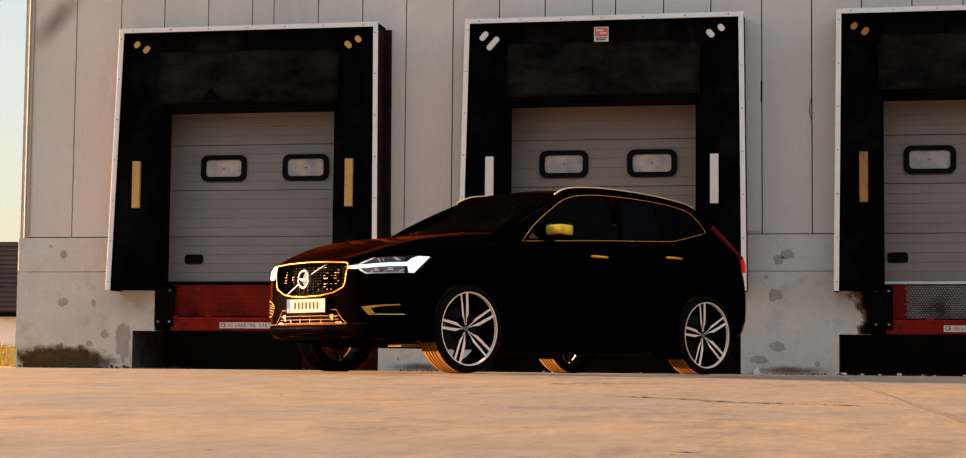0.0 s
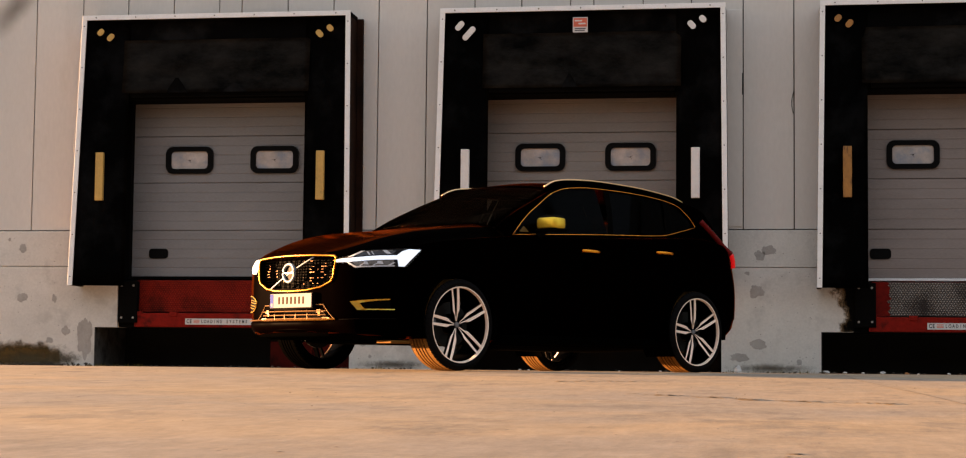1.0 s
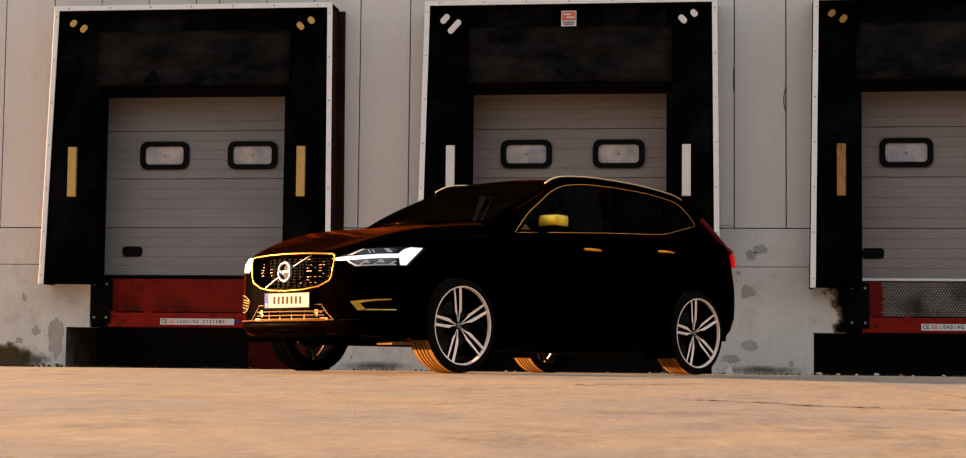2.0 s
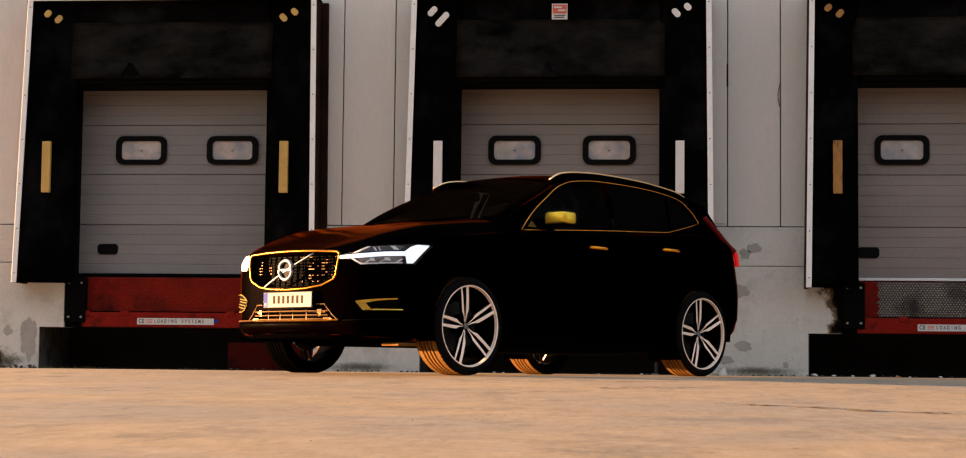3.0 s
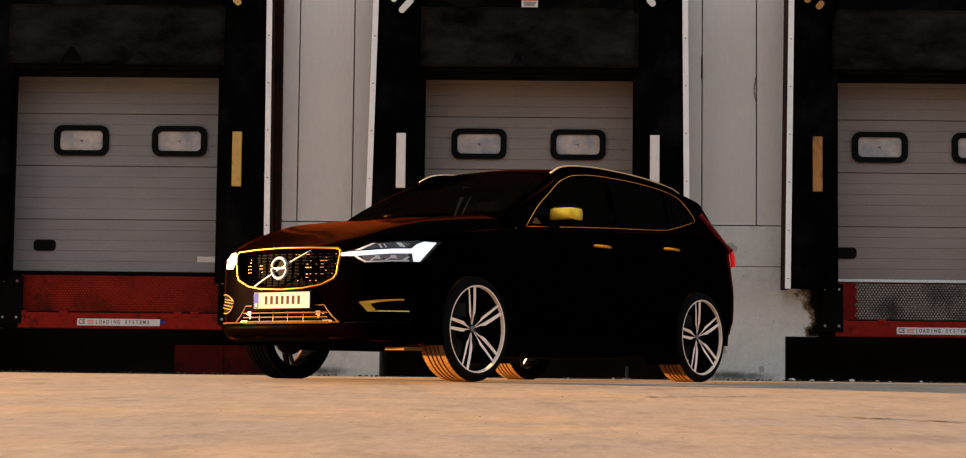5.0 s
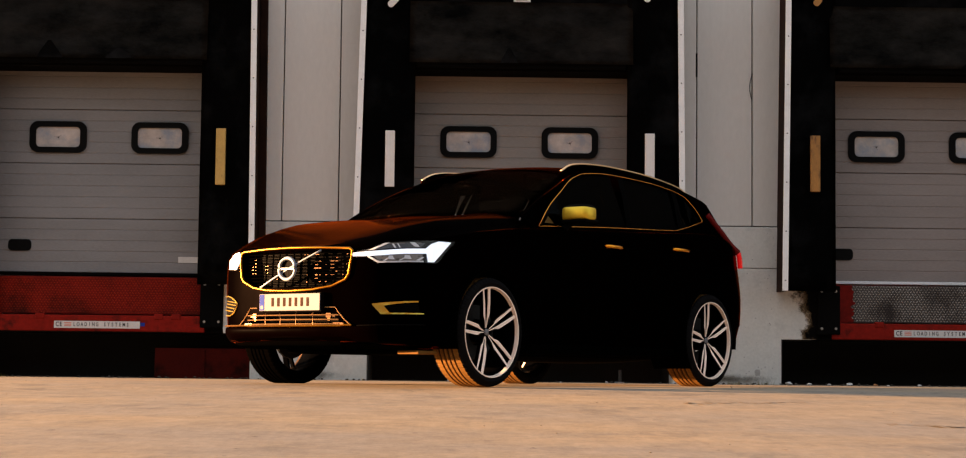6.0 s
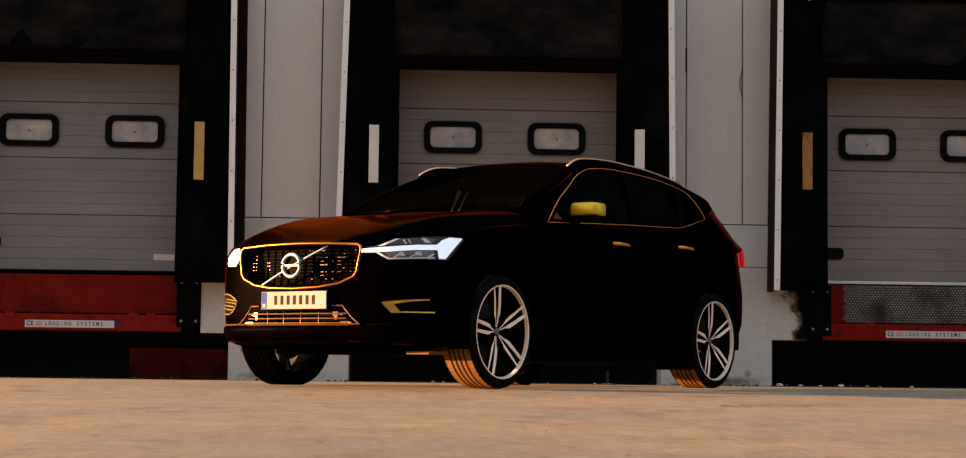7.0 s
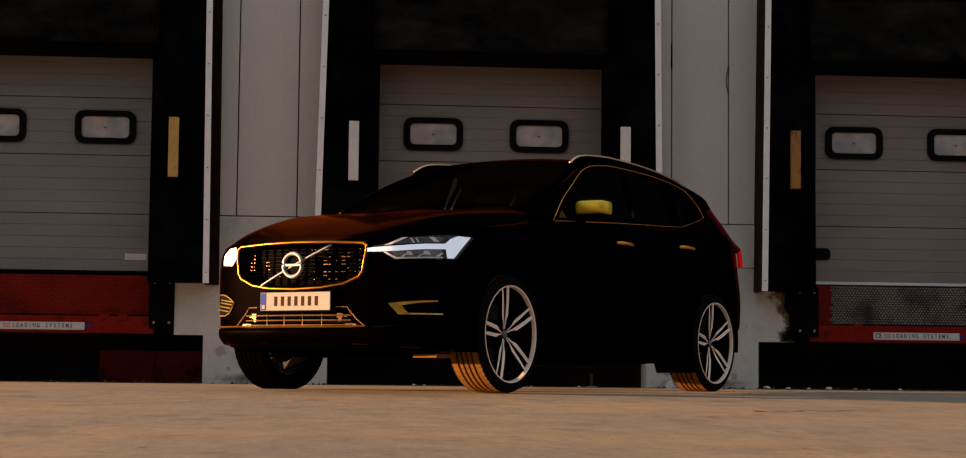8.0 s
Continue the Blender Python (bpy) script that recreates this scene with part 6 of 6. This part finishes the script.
blades("weeds", M["weed"], 160, lambda: (rnd.choice((-7.9, -7.7, -7.45, -4.6, -0.65, -0.2, 0.1)) + rnd.gauss(0, 0.06), -0.05 + rnd.uniform(-0.02, 0.02), 0.0), 0.035, "dry little weeds along the foot of the wall", "weeds", 0.003)


# litter by the wall
def crumple(x, y, size, seed, material, label, category, tall=1.0):
    bm = bmesh.new()
    bmesh.ops.create_icosphere(bm, subdivisions=2, radius=size)
    for v in bm.verts:
        v.co *= 1 + 0.55 * noise.noise(v.co * (2.2 / size) * 0.5 + Vector((seed, 0, 0)))
        v.co.z = max(-size * 0.45, v.co.z * tall)
    low = min(v.co.z for v in bm.verts)
    t = part(category.replace(" ", "_"), bm, material)
    t.location = (x, y, -low + max(0, 0))
    t.rotation_euler = (0, 0, seed)
    return tagged(t, label, category, group="litter along the wall")


crumple(-0.60, -0.22, 0.042, 1.0, M["litter"], "crumpled white plastic scrap on the ground", "plastic scrap", 1.5)
for k, (x, s) in enumerate(((0.34, 0.035), (0.53, 0.024), (0.72, 0.02), (0.93, 0.03), (1.18, 0.022), (1.30, 0.014), (1.62, 0.02))):
    crumple(x, -0.16 - 0.03 * (k % 3), s, 2.0 + k, M["paper" if k == 4 else "litter"], "crumpled orange paper scrap on the ground" if k == 4 else "crumpled pale paper scrap on the ground", "paper scrap", 0.5)
for k, (x, s) in enumerate(((-3.0, 0.018), (-2.9, 0.014), (-1.9, 0.012), (-1.45, 0.016))):
    crumple(x, -0.12, s, 12.0 + k, M["litter"], "small pale paper scrap on the ground", "paper scrap", 0.5)

# pebbles and a sealed joint on the yard
bm = bmesh.new()
for k in range(150):
    x, y = rnd.uniform(-9, 3.5), rnd.uniform(-14, -0.5)
    r = rnd.uniform(0.002, 0.004) if rnd.random() < 0.9 else rnd.uniform(0.004, 0.007)
    bmesh.ops.create_icosphere(bm, subdivisions=1, radius=r, matrix=Matrix.Translation((x, y, ground_z(x, y) + r * 0.4)) @ Matrix.Diagonal((1.3, 1, 0.6, 1)))
tagged(part("pebbles", bm, M["pebble"]), "scattered pale pebbles on the yard", "pebbles", kind="stuff")
bm = bmesh.new()
for k in range(260):                       # dark chips and flat scabs of dirt
    x, y = rnd.uniform(-9, 3.5), rnd.uniform(-17, -0.6)
    r = rnd.uniform(0.005, 0.014) if rnd.random() < 0.85 else rnd.uniform(0.014, 0.026)
    n, z = 9, ground_z(x, y)
    rim = [bm.verts.new((x + r * rnd.uniform(0.5, 1.4) * math.cos(2 * math.pi * q / n), y + r * rnd.uniform(0.5, 1.4) * math.sin(2 * math.pi * q / n), z + 0.002)) for q in range(n)]
    mid = bm.verts.new((x, y, z + 0.003 + 0.05 * r))
    for q in range(n):
        bm.faces.new((rim[q], rim[(q + 1) % n], mid))
tagged(part("dirt_scabs", bm, M["seal"]), "flat dark scabs of dirt on the yard", "dirt", kind="stuff")
bm = bmesh.new()
for x0, y0, x1, y1, count in ((-1.64, -8.05, -0.92, -7.78, 34), (-0.98, -10.12, -0.55, -10.45, 16), (-0.55, -10.45, -0.28, -10.80, 26), (-0.28, -10.80, 0.45, -11.15, 26)):
    for k in range(count):                 # a broken seam: short dark chips along a line
        t = rnd.random()
        x, y = x0 + (x1 - x0) * t, y0 + (y1 - y0) * t + rnd.gauss(0, 0.05)
        rx, ry, z, n = rnd.uniform(0.006, 0.022), rnd.uniform(0.03, 0.09), ground_z(x, y) + 0.004, 8
        bm.faces.new([bm.verts.new((x + rx * rnd.uniform(0.5, 1.3) * math.cos(2 * math.pi * q / n), y + ry * rnd.uniform(0.5, 1.3) * math.sin(2 * math.pi * q / n), z)) for q in range(n)])
M["seam_chip"] = surface("seam_chip", (0.16, 0.122, 0.086), 0.9, vary=0.3, scale=30.0, bump=0.2)
tagged(part("broken_seam", bm, M["seam_chip"]), "broken dark seam of chips in the yard", "crack", kind="stuff")
for x0, x1, y0, y1 in ((0.30, 1.25, -5.6, -17.0),):
    n, rows = 40, []
    for k in range(n + 1):
        t = k / n
        x, y = x0 + (x1 - x0) * t + 0.01 * noise.noise(Vector((t * 9, 0, 0))), y0 + (y1 - y0) * t
        rows.append([(x - 0.004, y, ground_z(x, y) + 0.004), (x + 0.004, y, ground_z(x, y) + 0.004)])
    tagged(part("yard_joint", lofted(rows)[0], M["seal"]), "thin dark sealed joint in the yard", "joint", kind="structure")

# ---- beyond the corner ----
bm = bmesh.new()
n = 24
grid = [[bm.verts.new((-20 + 10.2 * i / n, 3 + 12 * j / n, -0.05 + 0.42 * math.sin(math.pi * min(1, j / n * 1.4)) ** 2 * (1 - 0.3 * i / n) + 0.05 * noise.noise(Vector((i * 0.4, j * 0.4, 1))))) for i in range(n + 1)] for j in range(n + 1)]
for j in range(n):
    for i in range(n):
        bm.faces.new((grid[j][i], grid[j][i + 1], grid[j + 1][i + 1], grid[j + 1][i]))
bank = tagged(part("grass_bank", bm, M["grass"], smooth=True), "low bank of sunlit yellow green grass", "grass", kind="structure")


def on_bank():
    i, j = rnd.uniform(0.45, 1) * n, rnd.uniform(0.02, 0.9) * n
    v = grid_co[min(n, int(j))][min(n, int(i))]
    return v[0] + rnd.uniform(-0.2, 0.2), v[1] + rnd.uniform(-0.2, 0.2), v[2] - 0.02


grid_co = [[(-20 + 10.2 * i / n, 3 + 12 * j / n, -0.05 + 0.42 * math.sin(math.pi * min(1, j / n * 1.4)) ** 2 * (1 - 0.3 * i / n)) for i in range(n + 1)] for j in range(n + 1)]
blades("grass_blades", M["grass"], 9000, on_bank, 0.13, "yellow green grass blades on the bank", "grass", 0.006)

house = thing("house", -24.5, 30.0, 0.0, label="white plastered house with a dark brown tiled roof", category="house")
part("wall", box(-5.5, 5.5, 0, 6, -0.5, 1.62), M["stucco"], house, "white plastered wall")
roof = part("roof", prism([(-0.35, 1.55), (3.0, 3.80), (6.35, 1.55), (6.2, 1.42), (3.0, 3.62), (-0.2, 1.42)], -5.8, 5.8, "x"), M["tile"], house, "dark brown tiled roof")
for k in range(15):
    t0 = k / 15
    y0, z0 = -0.35 + 3.35 * t0, 1.55 + 2.25 * t0
    part("roof_batten", prism([(y0, z0 + 0.01), (y0 - 0.01, z0 + 0.05), (y0 + 0.26, z0 + 0.20), (y0 + 0.26, z0 + 0.16)], -5.8, 5.8, "x"), M["tile"], roof)
for x in (-3.6, -1.4, 0.8, 3.0):
    w = part("window", box(x, x + 0.9, -0.03, 0.02, 0.35, 1.15, 0.01), M["house_glass"], house, "dark window")
    part("frame", ring([(x - 0.05, 0.30), (x + 0.95, 0.30), (x + 0.95, 1.20), (x - 0.05, 1.20)], [(x, 0.35), (x + 0.9, 0.35), (x + 0.9, 1.15), (x, 1.15)], -0.05, 0.0), M["stucco"], w)
part("gutter", tube([(-5.8, -0.38, 1.50), (5.8, -0.38, 1.50)], 0.06), M["bumper"], house)
